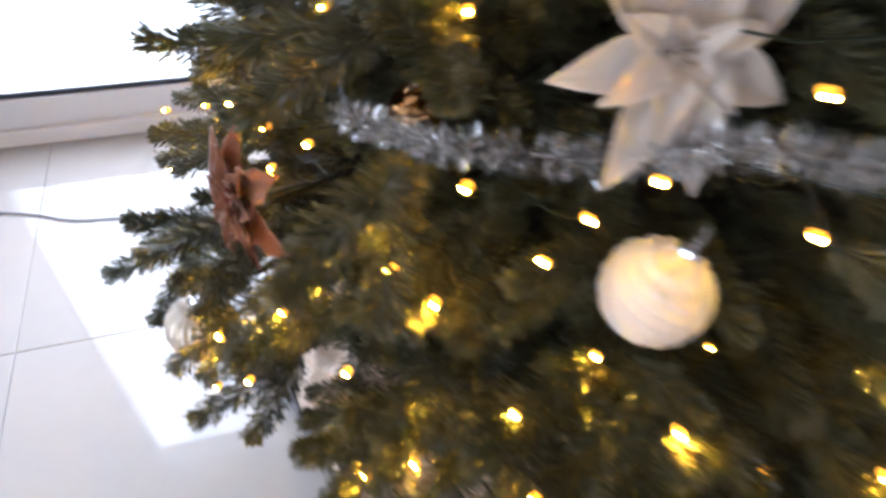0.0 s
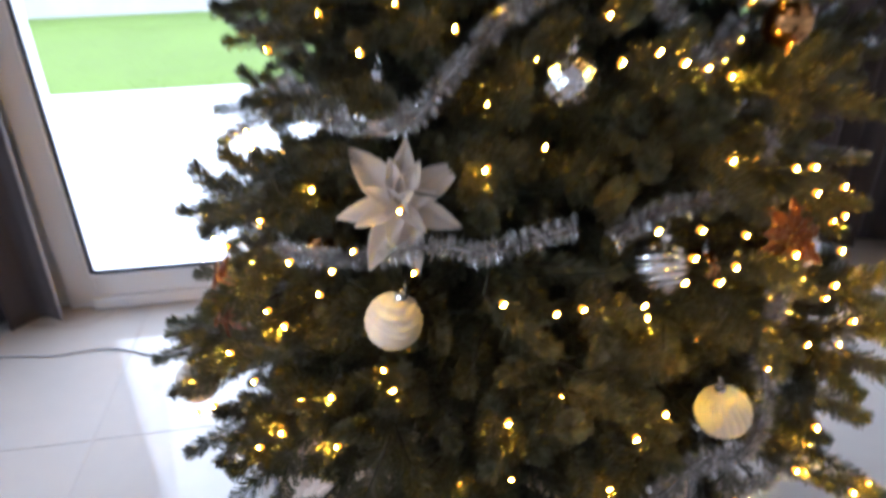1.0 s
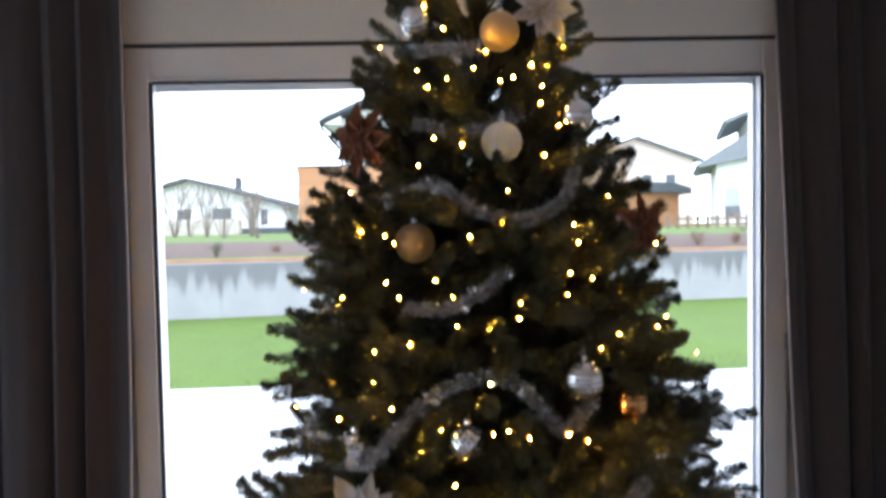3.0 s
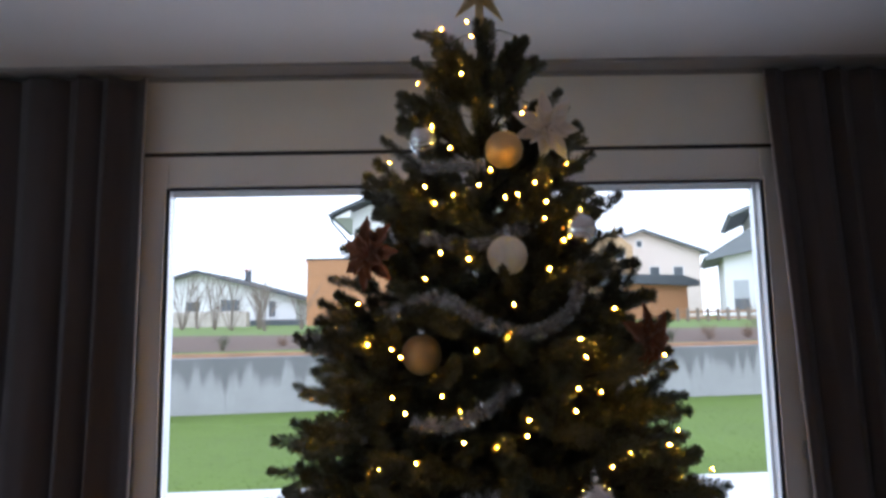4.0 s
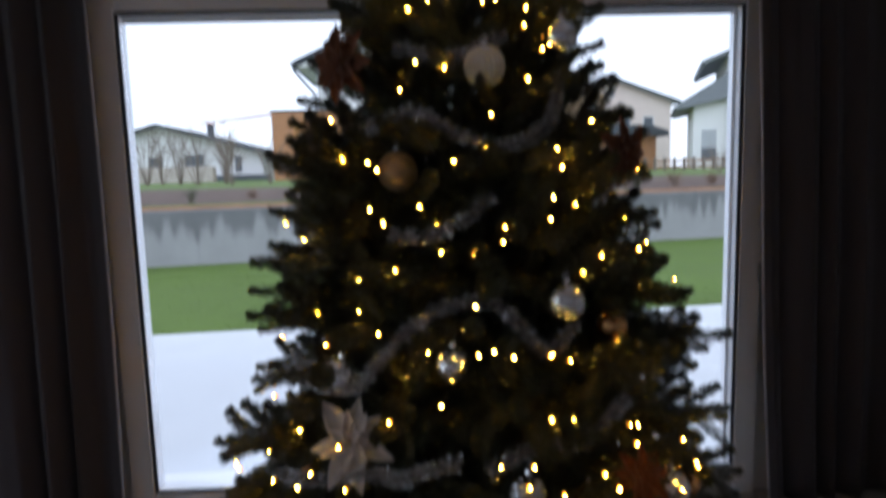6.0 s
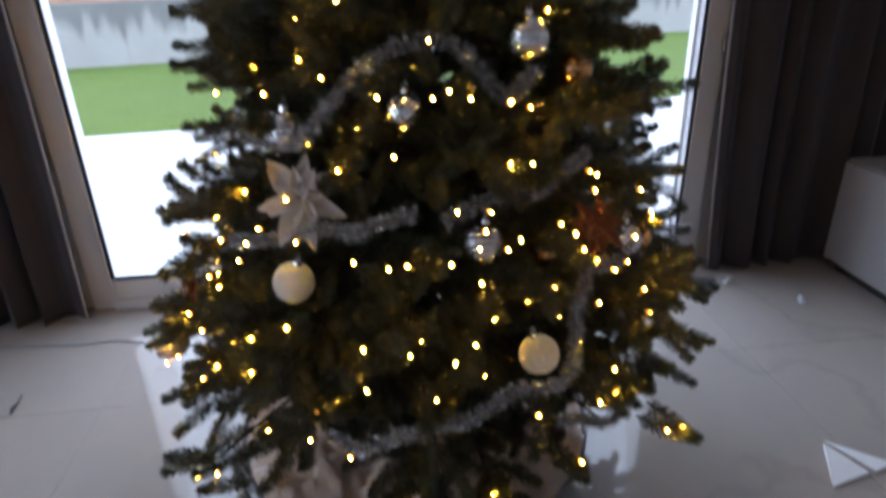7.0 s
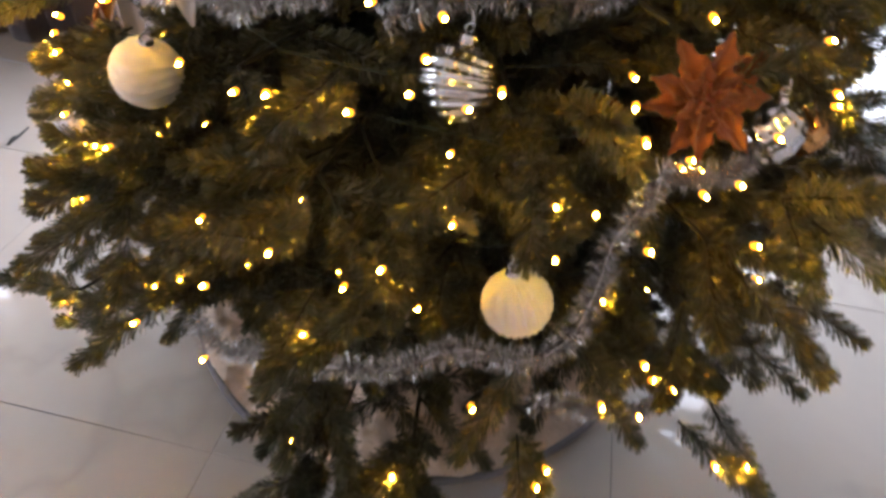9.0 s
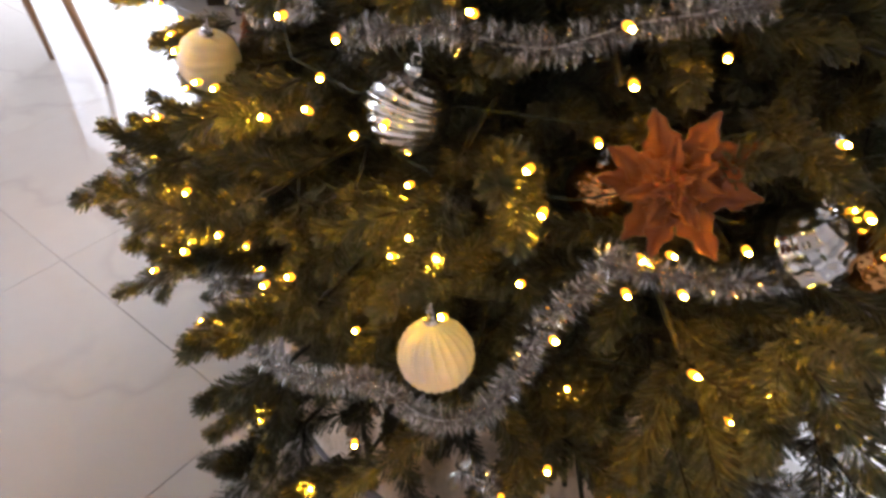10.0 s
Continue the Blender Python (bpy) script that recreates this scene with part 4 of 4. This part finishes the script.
# ---- tinsel ----
def tinsel(points, seed, width=0.022, density=6800):
    """A garland of thin foil strips standing off a twisted core."""
    g = thing("tinsel_garland", "sparkling silver foil tinsel garland draped over the branches", "tinsel", points[len(points) // 2], "tinsel garlands on the tree")
    base = Vector(points[len(points) // 2])
    path = [p - base for p in smooth_path(points, 8)]
    part("core", tube(bmesh.new(), path, 0.0016, 5), TINSEL, g)
    rng = np.random.default_rng(seed)
    P = np.array([tuple(p) for p in path])
    seg = np.linalg.norm(np.diff(P, axis=0), axis=1)
    at = np.concatenate([[0], np.cumsum(seg)])
    n = int(at[-1] * density)
    s = np.sort(rng.random(n)) * at[-1]
    c = np.stack([np.interp(s, at, P[:, i]) for i in range(3)], 1)
    e = 0.004
    d = np.stack([np.interp(s + e, at, P[:, i]) - np.interp(s - e, at, P[:, i]) for i in range(3)], 1)
    d /= np.linalg.norm(d, axis=1)[:, None] + 1e-9
    u = np.cross(d, np.array([0.31, 0.2, 0.93]))
    u /= np.linalg.norm(u, axis=1)[:, None]
    w = np.cross(d, u)
    ang = rng.random(n) * 6.283
    out = u * np.cos(ang)[:, None] + w * np.sin(ang)[:, None] + d * rng.normal(0, 0.22, n)[:, None]
    out /= np.linalg.norm(out, axis=1)[:, None]
    side = np.cross(out, d)
    twist = rng.random(n) * 3.14
    flat = side * np.cos(twist)[:, None] + np.cross(out, side) * np.sin(twist)[:, None]
    ln = width * rng.uniform(0.65, 1.1, n)[:, None]
    hw = 0.00052
    mid = c + out * ln * 0.5 + d * rng.normal(0, 0.003, n)[:, None]
    tip = c + out * ln
    v = np.stack([c + flat * hw, c - flat * hw, mid - flat * hw, mid + flat * hw, tip], 1).reshape(-1, 3)
    k = np.arange(n)[:, None] * 5
    t = np.concatenate([k + np.array([[0, 1, 2]]), k + np.array([[0, 2, 3]]), k + np.array([[3, 2, 4]])], 1).reshape(-1, 3)
    ob = tagged(new("foil", arrays_mesh("foil", v, t, [TINSEL])), kind="stuff")
    ob.parent = g
    return g



for k, line in enumerate(GARLANDS):
    tinsel(line, k + 1)


# ---- fairy lights ----
def bulb_mesh():
    """A white-hot LED tip on an amber capsule that glows as its halo, pointing along x."""
    bm = bmesh.new()
    r = bmesh.ops.create_uvsphere(bm, u_segments=10, v_segments=6, radius=1)
    for v in r["verts"]:
        v.co = Vector((v.co.x * 0.0046, v.co.y * 0.0033, v.co.z * 0.0033))
    for f in bm.faces:
        f.material_index = 1
    old = set(bm.faces)
    r = bmesh.ops.create_uvsphere(bm, u_segments=10, v_segments=6, radius=0.0018)
    for v in r["verts"]:
        v.co.x += 0.0036
    for f in bm.faces:
        if f not in old:
            f.material_index = 0
    me = bpy.data.meshes.new("bulb")
    bm.to_mesh(me)
    bm.free()
    me.materials.append(BULB)
    me.materials.append(BULB_HALO)
    me.polygons.foreach_set("use_smooth", [True] * len(me.polygons))
    return me


BULB_MESH = bulb_mesh()
# no bulb hangs right in front of the pale baubles and the pale flower
PALE_BALLS = [Vector(c) for c in ((-0.116, -0.016, 0.734), (0.353, -0.122, 0.587), (0.21, 0.154, 1.647), (0.216, 0.224, 1.902), (0.019, 0.215, 1.433), (-0.092, 0.062, 0.869))]


def light_string(bulbs, seed, back):
    """A string with its bulbs at (bearing, height) and some more round the back."""
    rng = random.Random(seed)
    ls = thing("light_string", "lit warm white fairy light string wound round the tree", "fairy lights", tuple(AXIS), "fairy light strings on the tree")
    lo, hi = min(b[1] for b in bulbs), max(b[1] for b in bulbs)
    rows = list(bulbs)
    for _ in range(back):
        h = rng.uniform(lo, hi)
        rows.append((rng.uniform(5, 175), h, 100 * reach(h / 100) * rng.uniform(0.7, 0.92)))
    for spot in rows:
        if any((bulb_at(spot) - c).length < 0.095 and bulb_at(spot).y < c.y + 0.03 for c in PALE_BALLS) or spot[1] < 20:
            continue
        ob = new("bulb", BULB_MESH)
        ob.location, ob.rotation_euler = bulb_at(spot) - AXIS, (0, radians(rng.uniform(-45, 20)), radians(spot[0] + rng.uniform(-35, 35)))
        ob.parent = ls
    lo = max(lo, 40)
    turns = max(2, int((hi - lo) / 9))
    coil = [on_tree(t * 360 / 24, (lo + (hi - lo) * t / (24 * turns)) / 100, 0.66 + 0.03 * math.sin(t * 1.7)) - AXIS for t in range(24 * turns + 1)]
    part("wire", tube(bmesh.new(), coil, 0.0012, 4), WIRE, ls, "thin dark green wire")


for k, bulbs in enumerate(BULBS):
    light_string(bulbs, k, 8)


# ---- things on the floor ----
def dining_chair():
    ch = thing("dining_chair", "dining chair with splayed brown wooden legs and beige seat", "chair", (-1.90, 0.30, 0))
    for x, y in ((0.16, 0.19), (-0.16, 0.17), (0.17, -0.18), (-0.17, -0.18)):
        top = (x * 0.92, y * 0.92, 0.43)
        part("leg", tube(bmesh.new(), [(x * 1.1, y * 1.1, 0.0), (x * 1.02, y * 1.02, 0.2), top], [0.010, 0.014, 0.019], 12), CHAIR_WOOD, ch, smooth=True)
    bm = boxes((-0.23, 0.23, -0.22, 0.22, 0.43, 0.49), bevel=0.022)
    part("seat", bm, CHAIR_CLOTH, ch, "beige upholstered seat")
    bm = boxes((-0.22, 0.22, -0.26, -0.215, 0.50, 0.84), bevel=0.018)
    part("backrest", bm, CHAIR_CLOTH, ch, "beige upholstered backrest")


dining_chair()


def cabinet():
    c = thing("low_cabinet", "low grey lacquered cabinet on a dark recessed plinth", "cabinet", (2.25, 0.2, 0))
    part("body", boxes((-0.21, 0.23, -1.0, 1.0, 0.05, 0.505), bevel=0.004), CABINET, c)
    part("plinth", boxes((-0.18, 0.2, -0.97, 0.97, 0.0, 0.05)), DARK, c, "dark recessed plinth")
    for k in range(3):
        y0 = -0.995 + k * 0.664
        part("door", boxes((-0.230, -0.2115, y0 + 0.003, y0 + 0.658, 0.058, 0.497), bevel=0.003), CABINET, c)


cabinet()


def paper_sails():
    for k, (pts, turn) in enumerate((([(0.0, 0.0), (0.125, 0.028), (0.075, 0.145)], 0), ([(0.090, 0.165), (0.146, 0.030), (0.212, 0.045)], 0))):
        bm = bmesh.new()
        lo = [bm.verts.new((x, y, 0.002)) for x, y in pts]
        hi = [bm.verts.new((x, y, 0.0035 + 0.004 * i)) for i, (x, y) in enumerate(pts)]
        bm.faces.new(lo[::-1])
        bm.faces.new(hi)
        for i in range(3):
            j = (i + 1) % 3
            bm.faces.new((lo[i], lo[j], hi[j], hi[i]))
        ob = bm_object("paper_scrap", bm, PAPER)
        ob.location = (1.205, -0.01, 0)
        tagged(ob, "white triangular paper scrap lying on the tiles", "paper", "paper scraps on the floor")


paper_sails()


def floor_cable():
    pts = smooth_path([(-2.2, 1.14, 0.004), (-1.6, 1.10, 0.004), (-1.29, 1.075, 0.004), (-1.12, 1.05, 0.004), (-0.98, 1.06, 0.004), (-0.88, 1.03, 0.004), (-0.80, 0.995, 0.004), (-0.55, 0.95, 0.004), (-0.25, 0.80, 0.004), (0.0, 0.72, 0.02)], 6)
    ob = bm_object("power_cable", tube(bmesh.new(), pts, 0.0026, 6), CABLE, True)
    tagged(ob, "thin grey power cable running across the tiles to the tree", "cable")


floor_cable()


def floor_bits():
    bm = tube(bmesh.new(), [(-0.03, -0.035, 0.006), (-0.012, -0.012, 0.010), (0.0, 0.0, 0.007), (0.03, 0.045, 0.005)], [0.003, 0.007, 0.004, 0.002], 7)
    ob = bm_object("fallen_twig", bm, DARK, True)
    ob.matrix_basis = pose(-1.172, 0.695, 0, 0, 0, 42)
    tagged(ob, "small dark fallen twig on the tiles", "twig")
    for x, y, a in ((1.545, 1.128, 20), (1.745, 0.918, 75)):
        bm = boxes((-0.022, 0.022, -0.011, 0.011, 0.0, 0.012), (-0.008, 0.026, -0.006, 0.006, 0.012, 0.024), bevel=0.003)
        ob = bm_object("plastic_clip", bm, CLEAR_PLASTIC)
        ob.matrix_basis = pose(x, y, 0, 0, 0, a)
        tagged(ob, "small pale plastic clip lying on the tiles", "clip", "plastic clips on the floor")


floor_bits()


# ---- outdoors ----
def garden():
    bm = bmesh.new()
    box(bm, -40, 40, -0.2, 3.35, -0.4, -0.07)
    ob = bm_object("patio", bm, PAVING)
    ob.matrix_basis = pose(0, 1.72, 0, 0, 0, 4)
    tagged(ob, "pale grey stone patio outside the window", "patio", kind="structure")

    # one sheet of ground: lawn, bank behind the wall, and land to the horizon
    bm = bmesh.new()
    ys = [-300, -12, 1.7, 4, 6, 8, 10.3, 10.92, 10.94, 12, 13.5, 15, 18, 24, 32, 45, 60, 90, 200, 900]
    zs = [-0.12, -0.12, -0.12, -0.11, -0.10, -0.10, -0.10, -0.10, 0.76, 0.93, 1.10, 1.18, 1.2, 1.2, 1.2, 1.2, 1.2, 1.2, 1.2, 1.2]
    xs = [-900, -200, -60] + list(range(-30, 31, 3)) + [60, 200, 900]
    grid = [[bm.verts.new((x, y + 0.155 * max(-40, min(40, x)) * (y > 5), z + (0.05 * noise.noise((x * 0.3, y * 0.3, 0)) if 11 < y < 40 else 0))) for x in xs] for y, z in zip(ys, zs)]
    for j in range(len(ys) - 1):
        for i in range(len(xs) - 1):
            f = bm.faces.new((grid[j][i], grid[j][i + 1], grid[j + 1][i + 1], grid[j + 1][i]))
            f.material_index = 1 if 9 <= j <= 10 else 0
    tagged(bm_object("ground", bm, [LAWN, MULCH]), "green lawn with a planted bank behind the garden wall", "ground", kind="structure")

    w = tagged(bm_object("garden_wall", boxes((-30, 30, 0.0, 0.22, -0.3, 0.88), bevel=0.012), CONCRETE), "grey concrete garden wall with dark rain streaks", "wall", kind="structure")
    w.matrix_basis = pose(0, 10.72, 0, 0, 0, 8.8)
    ob = tagged(bm_object("edging_board", boxes((-30, 30, 0.26, 0.31, 0.6, 0.95)), EDGING), "orange-brown timber edging board behind the wall", "edging", kind="structure")
    ob.matrix_basis = pose(0, 10.72, 0, 0, 0, 8.8)

    # grass blades over the visible lawn
    rng = np.random.default_rng(5)
    n = 42000
    x = rng.uniform(-9, 11, n)
    y = rng.uniform(4.9, 10.7, n) + 0.155 * x * 0.7
    keep = (y > 5.15 + 0.07 * x) & (y < 10.66 + 0.155 * x)
    x, y = x[keep], y[keep]
    n = len(x)
    a = rng.random(n) * 6.283
    h = rng.uniform(0.006, 0.016, n)
    c = np.stack([x, y, np.full(n, -0.105)], 1)
    s = np.stack([np.cos(a), np.sin(a), np.zeros(n)], 1) * 0.008
    tip = c + np.stack([rng.normal(0, 0.02, n), rng.normal(0, 0.02, n), h], 1)
    v = np.stack([c + s, c - s, tip], 1).reshape(-1, 3)
    tagged(new("grass", arrays_mesh("grass", v, np.arange(3 * n).reshape(-1, 3), [BLADE])), "short green grass blades on the lawn", "grass", kind="stuff")


garden()


def shrub(x, y, z, size, mat, seed, label, twiggy=False):
    """A loose shrub of stems and many small leaf clumps."""
    rng = np.random.default_rng(seed)
    s = thing("shrub", label, "shrub", (x, y, z), "shrubs on the bank")
    bm = bmesh.new()
    ends = []
    for k in range(9):
        a, r = rng.random() * 6.283, size * rng.uniform(0.15, 0.5)
        e = (r * math.cos(a), r * math.sin(a), size * rng.uniform(0.6, 1.25))
        m = (e[0] * 0.4, e[1] * 0.4, e[2] * 0.55)
        tube(bm, [(0, 0, -0.1), m, e], [(0.010 if twiggy else 0.02) * size, (0.007 if twiggy else 0.013) * size, 0.003 * size], 4)
        ends += [m, e]
        for _ in range(3):
            q = (e[0] + rng.normal(0, 0.2) * size, e[1] + rng.normal(0, 0.2) * size, e[2] + rng.uniform(-0.1, 0.3) * size)
            tube(bm, [m, ((m[0] + q[0]) / 2, (m[1] + q[1]) / 2, (m[2] + q[2]) / 2 + 0.04), q], [0.006 * size, 0.004 * size, 0.002 * size], 3)
            ends.append(q)
    part("stems", bm, BARE_WOOD, s)
    if not twiggy:
        n = 500
        c = np.array(ends)[rng.integers(len(ends), size=n)] * rng.uniform(0.55, 1.05, n)[:, None] + rng.normal(0, 0.12 * size, (n, 3))
        c[:, 2] = np.abs(c[:, 2])
        u, w = rng.normal(0, 0.05 * size, (2, n, 3))
        v = np.stack([c, c + u, c + w], 1).reshape(-1, 3)
        ob = tagged(new("leaves", arrays_mesh("leaves", v, np.arange(3 * n).reshape(-1, 3), [mat])), kind="stuff")
        ob.parent = s


for k in range(16):
    rng = random.Random(70 + k)
    x = -7.5 + k * 1.05
    y = 11.9 + 0.155 * x + rng.uniform(0, 0.9)
    shrub(x, y, 0.9, rng.uniform(0.16, 0.34), DRY_SHRUB if k % 3 else HEDGE, 300 + k, "low brown dry shrub on the mulched bank" if k % 3 else "low dull green shrub on the mulched bank")
for k, (x, y, s) in enumerate(((-9.2, 17, 1.3), (-7.3, 15, 1.2), (-10.6, 20, 1.7), (-6.2, 21, 1.5), (9.5, 18, 0.9), (-8.4, 24, 1.9), (-9.8, 26, 2.2), (-11.6, 27, 2.3), (-7.6, 25, 2.0), (-9.0, 30, 2.6), (-5.6, 24, 1.7), (-12.5, 31, 2.4))):
    shrub(x, y, 1.1, s, HEDGE, 400 + k, "bare leafless shrub on the bank", True)


def house_window(parent, x0, x1, z0, z1, y, shutter=0.0):
    w = part("window", boxes((x0 - 0.08, x1 + 0.08, y - 0.06, y - 0.005, z0 - 0.08, z0), (x0 - 0.08, x1 + 0.08, y - 0.06, y - 0.005, z1, z1 + 0.08), (x0 - 0.08, x0, y - 0.06, y - 0.005, z0, z1), (x1, x1 + 0.08, y - 0.06, y - 0.005, z0, z1)), RENDER_WHITE, parent)
    part("pane", boxes((x0, x1, y - 0.045, y - 0.007, z0, z1 - shutter)), PANE, w, "dark window pane")
    if shutter:
        part("roller_shutter", boxes((x0, x1, y - 0.055, y - 0.008, z1 - shutter + 0.002, z1)), SHUTTER, w, "half-lowered grey roller shutter")


def gable_roof(name, parent, x0, xm, x1, z0, zm, z1, y0, y1, thick, mat):
    """Two sloping slabs with the ridge at xm."""
    bm = prism([(x0, z0), (xm, zm), (xm, zm + thick), (x0, z0 + thick)], y0, y1)
    bm2 = prism([(xm + 0.004, zm), (x1, z1), (x1, z1 + thick), (xm + 0.004, zm + thick)], y0, y1)
    part(name, bm, mat, parent)
    part(name, bm2, mat, parent)


def bungalow():
    h = thing("bungalow", "white single-storey house with a shallow dark gable roof", "house", (-19.9, 50, 1.2))
    h.location = (0, 0, 0)
    part("wall", prism([(-28, 1.1), (-11.9, 1.1), (-11.9, 3.35), (-19.9, 5.55), (-28, 3.3)], 50, 60), RENDER_WHITE, h)
    gable_roof("roof", h, -29, -19.9, -11.0, 2.98, 5.52, 3.12, 49.2, 60.6, 0.26, ROOF)
    house_window(h, -18.0, -16.5, 2.04, 3.32, 50)
    house_window(h, -20.85, -19.7, 2.40, 3.2, 50)
    house_window(h, -14.1, -13.55, 1.9, 3.18, 50)
    house_window(h, -22.9, -22.1, 2.3, 3.2, 50)
    part("chimney", boxes((-16.75, -16.3, 52, 52.5, 4.3, 5.85)), ROOF, h, "dark chimney pipe")
    part("base_course", boxes((-15.9, -11.2, 48.6, 49.9, 1.0, 1.65)), PANE, h, "dark grey base course")
    rng = random.Random(8)
    w = tagged(bm_object("rubble_wall", boxes((-20.5, -13.4, 42, 42.8, 0.9, 2.25), bevel=0.1), RUBBLE), "pale beige rubble retaining wall", "wall", kind="structure")


def timber_box():
    b = thing("timber_extension", "orange timber-clad cubic house extension", "house", (0, 0, 0))
    part("wall", boxes((-8.85, -3.4, 40.05, 45, 1.0, 5.5)), TIMBER, b)
    for k in range(22):
        z = 1.05 + k * 0.2
        part("board", boxes((-8.88, -3.38, 40.0, 40.045, z, z + 0.185)), TIMBER, b)
    part("roof_edge", boxes((-8.95, -3.3, 39.95, 45.05, 5.5, 5.62)), ROOF, b, "thin dark roof edging")


def gutter_house():
    h = thing("eaves_house", "white two-storey house with projecting eaves and dark gutter", "house", (0, 0, 0))
    part("wall", prism([(-7.0, 1.0), (5.0, 1.0), (5.0, 10.0), (-1.0, 12.6), (-7.0, 10.0)], 48, 58), RENDER_WHITE, h)
    gable_roof("roof", h, -8.5, -1.0, 6.5, 9.55, 12.85, 9.55, 46.6, 58.6, 0.28, ROOF)
    part("soffit", prism([(-8.3, 9.40), (-7.02, 9.40), (-7.02, 10.0)], 46.8, 58), RENDER_WHITE, h, "white boarded soffit")
    part("gutter", tube(bmesh.new(), [(-8.6, 46.5, 9.6), (-8.6, 58, 9.6)], 0.13, 8), ROOF, h, "dark gutter")
    part("downpipe", tube(bmesh.new(), [(-8.55, 46.7, 9.5), (-8.45, 46.9, 9.1), (-7.15, 47.85, 7.5), (-7.1, 47.9, 5.5), (-7.1, 47.9, 1.2)], 0.10, 8), ROOF, h, "dark downpipe")


def cream_house():
    h = thing("cream_house", "pale cream two-storey house with a dark gable roof", "house", (0, 0, 0))
    part("wall", prism([(13.6, 1.0), (25.3, 1.0), (25.3, 7.7), (19.6, 9.75), (13.6, 7.6)], 60, 70), RENDER_CREAM, h)
    gable_roof("roof", h, 13.0, 19.6, 26.0, 7.35, 9.72, 7.42, 59.3, 70.6, 0.26, GREY_ROOF)
    house_window(h, 22.6, 23.5, 5.1, 6.2, 60)
    house_window(h, 19.1, 19.6, 8.2, 8.8, 60)
    house_window(h, 20.3, 21.2, 5.1, 6.2, 60)


def garage():
    g = thing("timber_garage", "orange timber garage with a dark flat overhanging roof", "garage", (0, 0, 0))
    part("wall", boxes((14.2, 19.2, 48.05, 54, 1.0, 4.0)), TIMBER, g)
    for k in range(12):
        z = 1.6 + k * 0.19
        part("board", boxes((15.6, 19.0, 48.0, 48.045, z, z + 0.175)), TIMBER, g)
    part("roof", prism([(13.6, 4.05), (19.9, 3.75), (19.9, 4.15), (18.6, 4.6), (13.6, 4.75)], 47.3, 55), ROOF, g)


def white_house():
    h = thing("white_house", "white two-storey house with grey roof and tall windows", "house", (0, 0, 0))
    part("wall", boxes((18.55, 26, 40, 48, 0.8, 5.6)), RENDER_WHITE, h)
    part("wall", boxes((20.5, 26, 39.6, 48, 0.8, 8.3)), RENDER_WHITE, h)
    part("roof", prism([(17.3, 5.25), (20.5, 7.2), (20.5, 5.6), (17.5, 5.05)], 39.4, 48.5), GREY_ROOF, h)
    part("roof", prism([(18.9, 7.95), (27, 11.0), (27, 8.3), (20.4, 8.3), (19.1, 7.75)], 38.8, 48.5), GREY_ROOF, h)
    house_window(h, 19.05, 19.95, 1.65, 3.7, 40, shutter=1.2)
    house_window(h, 21.0, 21.6, 1.6, 3.9, 39.6, shutter=1.1)
    house_window(h, 20.8, 21.3, 5.4, 7.6, 39.6)
    h.matrix_basis = Matrix.Translation((18.4, 40, 0)) @ pose(0, 0, 0, 0, 0, -21) @ Matrix.Translation((-18.4, -40, 0))


def shell_house():
    h = thing("unfinished_house", "unfinished timber-frame house with bare board walls", "house", (0, 0, 0))
    part("wall", prism([(12.6, 1.0), (16.9, 1.0), (16.9, 7.6), (15.4, 8.9), (12.6, 8.2)], 54, 59), OSB, h)
    house_window(h, 15.4, 16.1, 6.5, 7.3, 54)
    part("post", boxes((15.2, 15.4, 53.8, 53.96, 8.0, 9.6)), OSB, h)


def crane():
    c = thing("tower_crane", "slender distant red tower crane", "crane", (0, 0, 0))
    part("mast", boxes((-25.6, -25.2, 80, 80.4, 1.0, 8.4)), CRANE, c)
    bm = bmesh.new()
    tube(bm, [(-26.5, 80.2, 8.1), (-17.6, 80.2, 9.1)], 0.09, 4)
    tube(bm, [(-26.5, 80.2, 8.6), (-17.6, 80.2, 9.3)], 0.07, 4)
    part("jib", bm, CRANE, c)


bungalow()
timber_box()
gutter_house()
cream_house()
garage()
white_house()
shell_house()
crane()


def far_fence():
    f = thing("garden_fence", "low brown timber garden fence before the far houses", "fence", (0, 0, 0))
    for k in range(14):
        part("post", boxes((11.6 + k * 0.5, 11.72 + k * 0.5, 30.0, 30.1, 1.1, 1.85)), BARE_WOOD, f)
    part("rail", boxes((11.5, 18.4, 30.11, 30.16, 1.3, 1.42)), EDGING, f)
    part("rail", boxes((11.5, 18.4, 30.11, 30.16, 1.6, 1.72)), EDGING, f)


far_fence()


# ---- floor tiles ----
def floor():
    fl = tagged(bm_object("floor", boxes((WEST, EAST, SOUTH, WALL_Y, -0.2, -0.003)), GROUT), "large pale polished porcelain floor tiles with thin grey joints", "floor", kind="structure")
    step, x_joint, y_joint, gap = 0.738, 0.592, -0.098, 0.0009
    bm = box(bmesh.new(), gap, step - gap, gap, step - gap, -0.012, 0.0, bevel=0.0007)
    me = bpy.data.meshes.new("tile")
    bm.to_mesh(me)
    bm.free()
    me.materials.append(TILE)
    x = x_joint + step * math.floor((WEST - x_joint) / step)
    while x < EAST:
        y = y_joint + step * math.floor((SOUTH - y_joint) / step)
        while y < WALL_Y:
            ob = new("tile", me)
            ob.location = (x, y, 0)
            ob.parent = fl
            y += step
        x += step


floor()
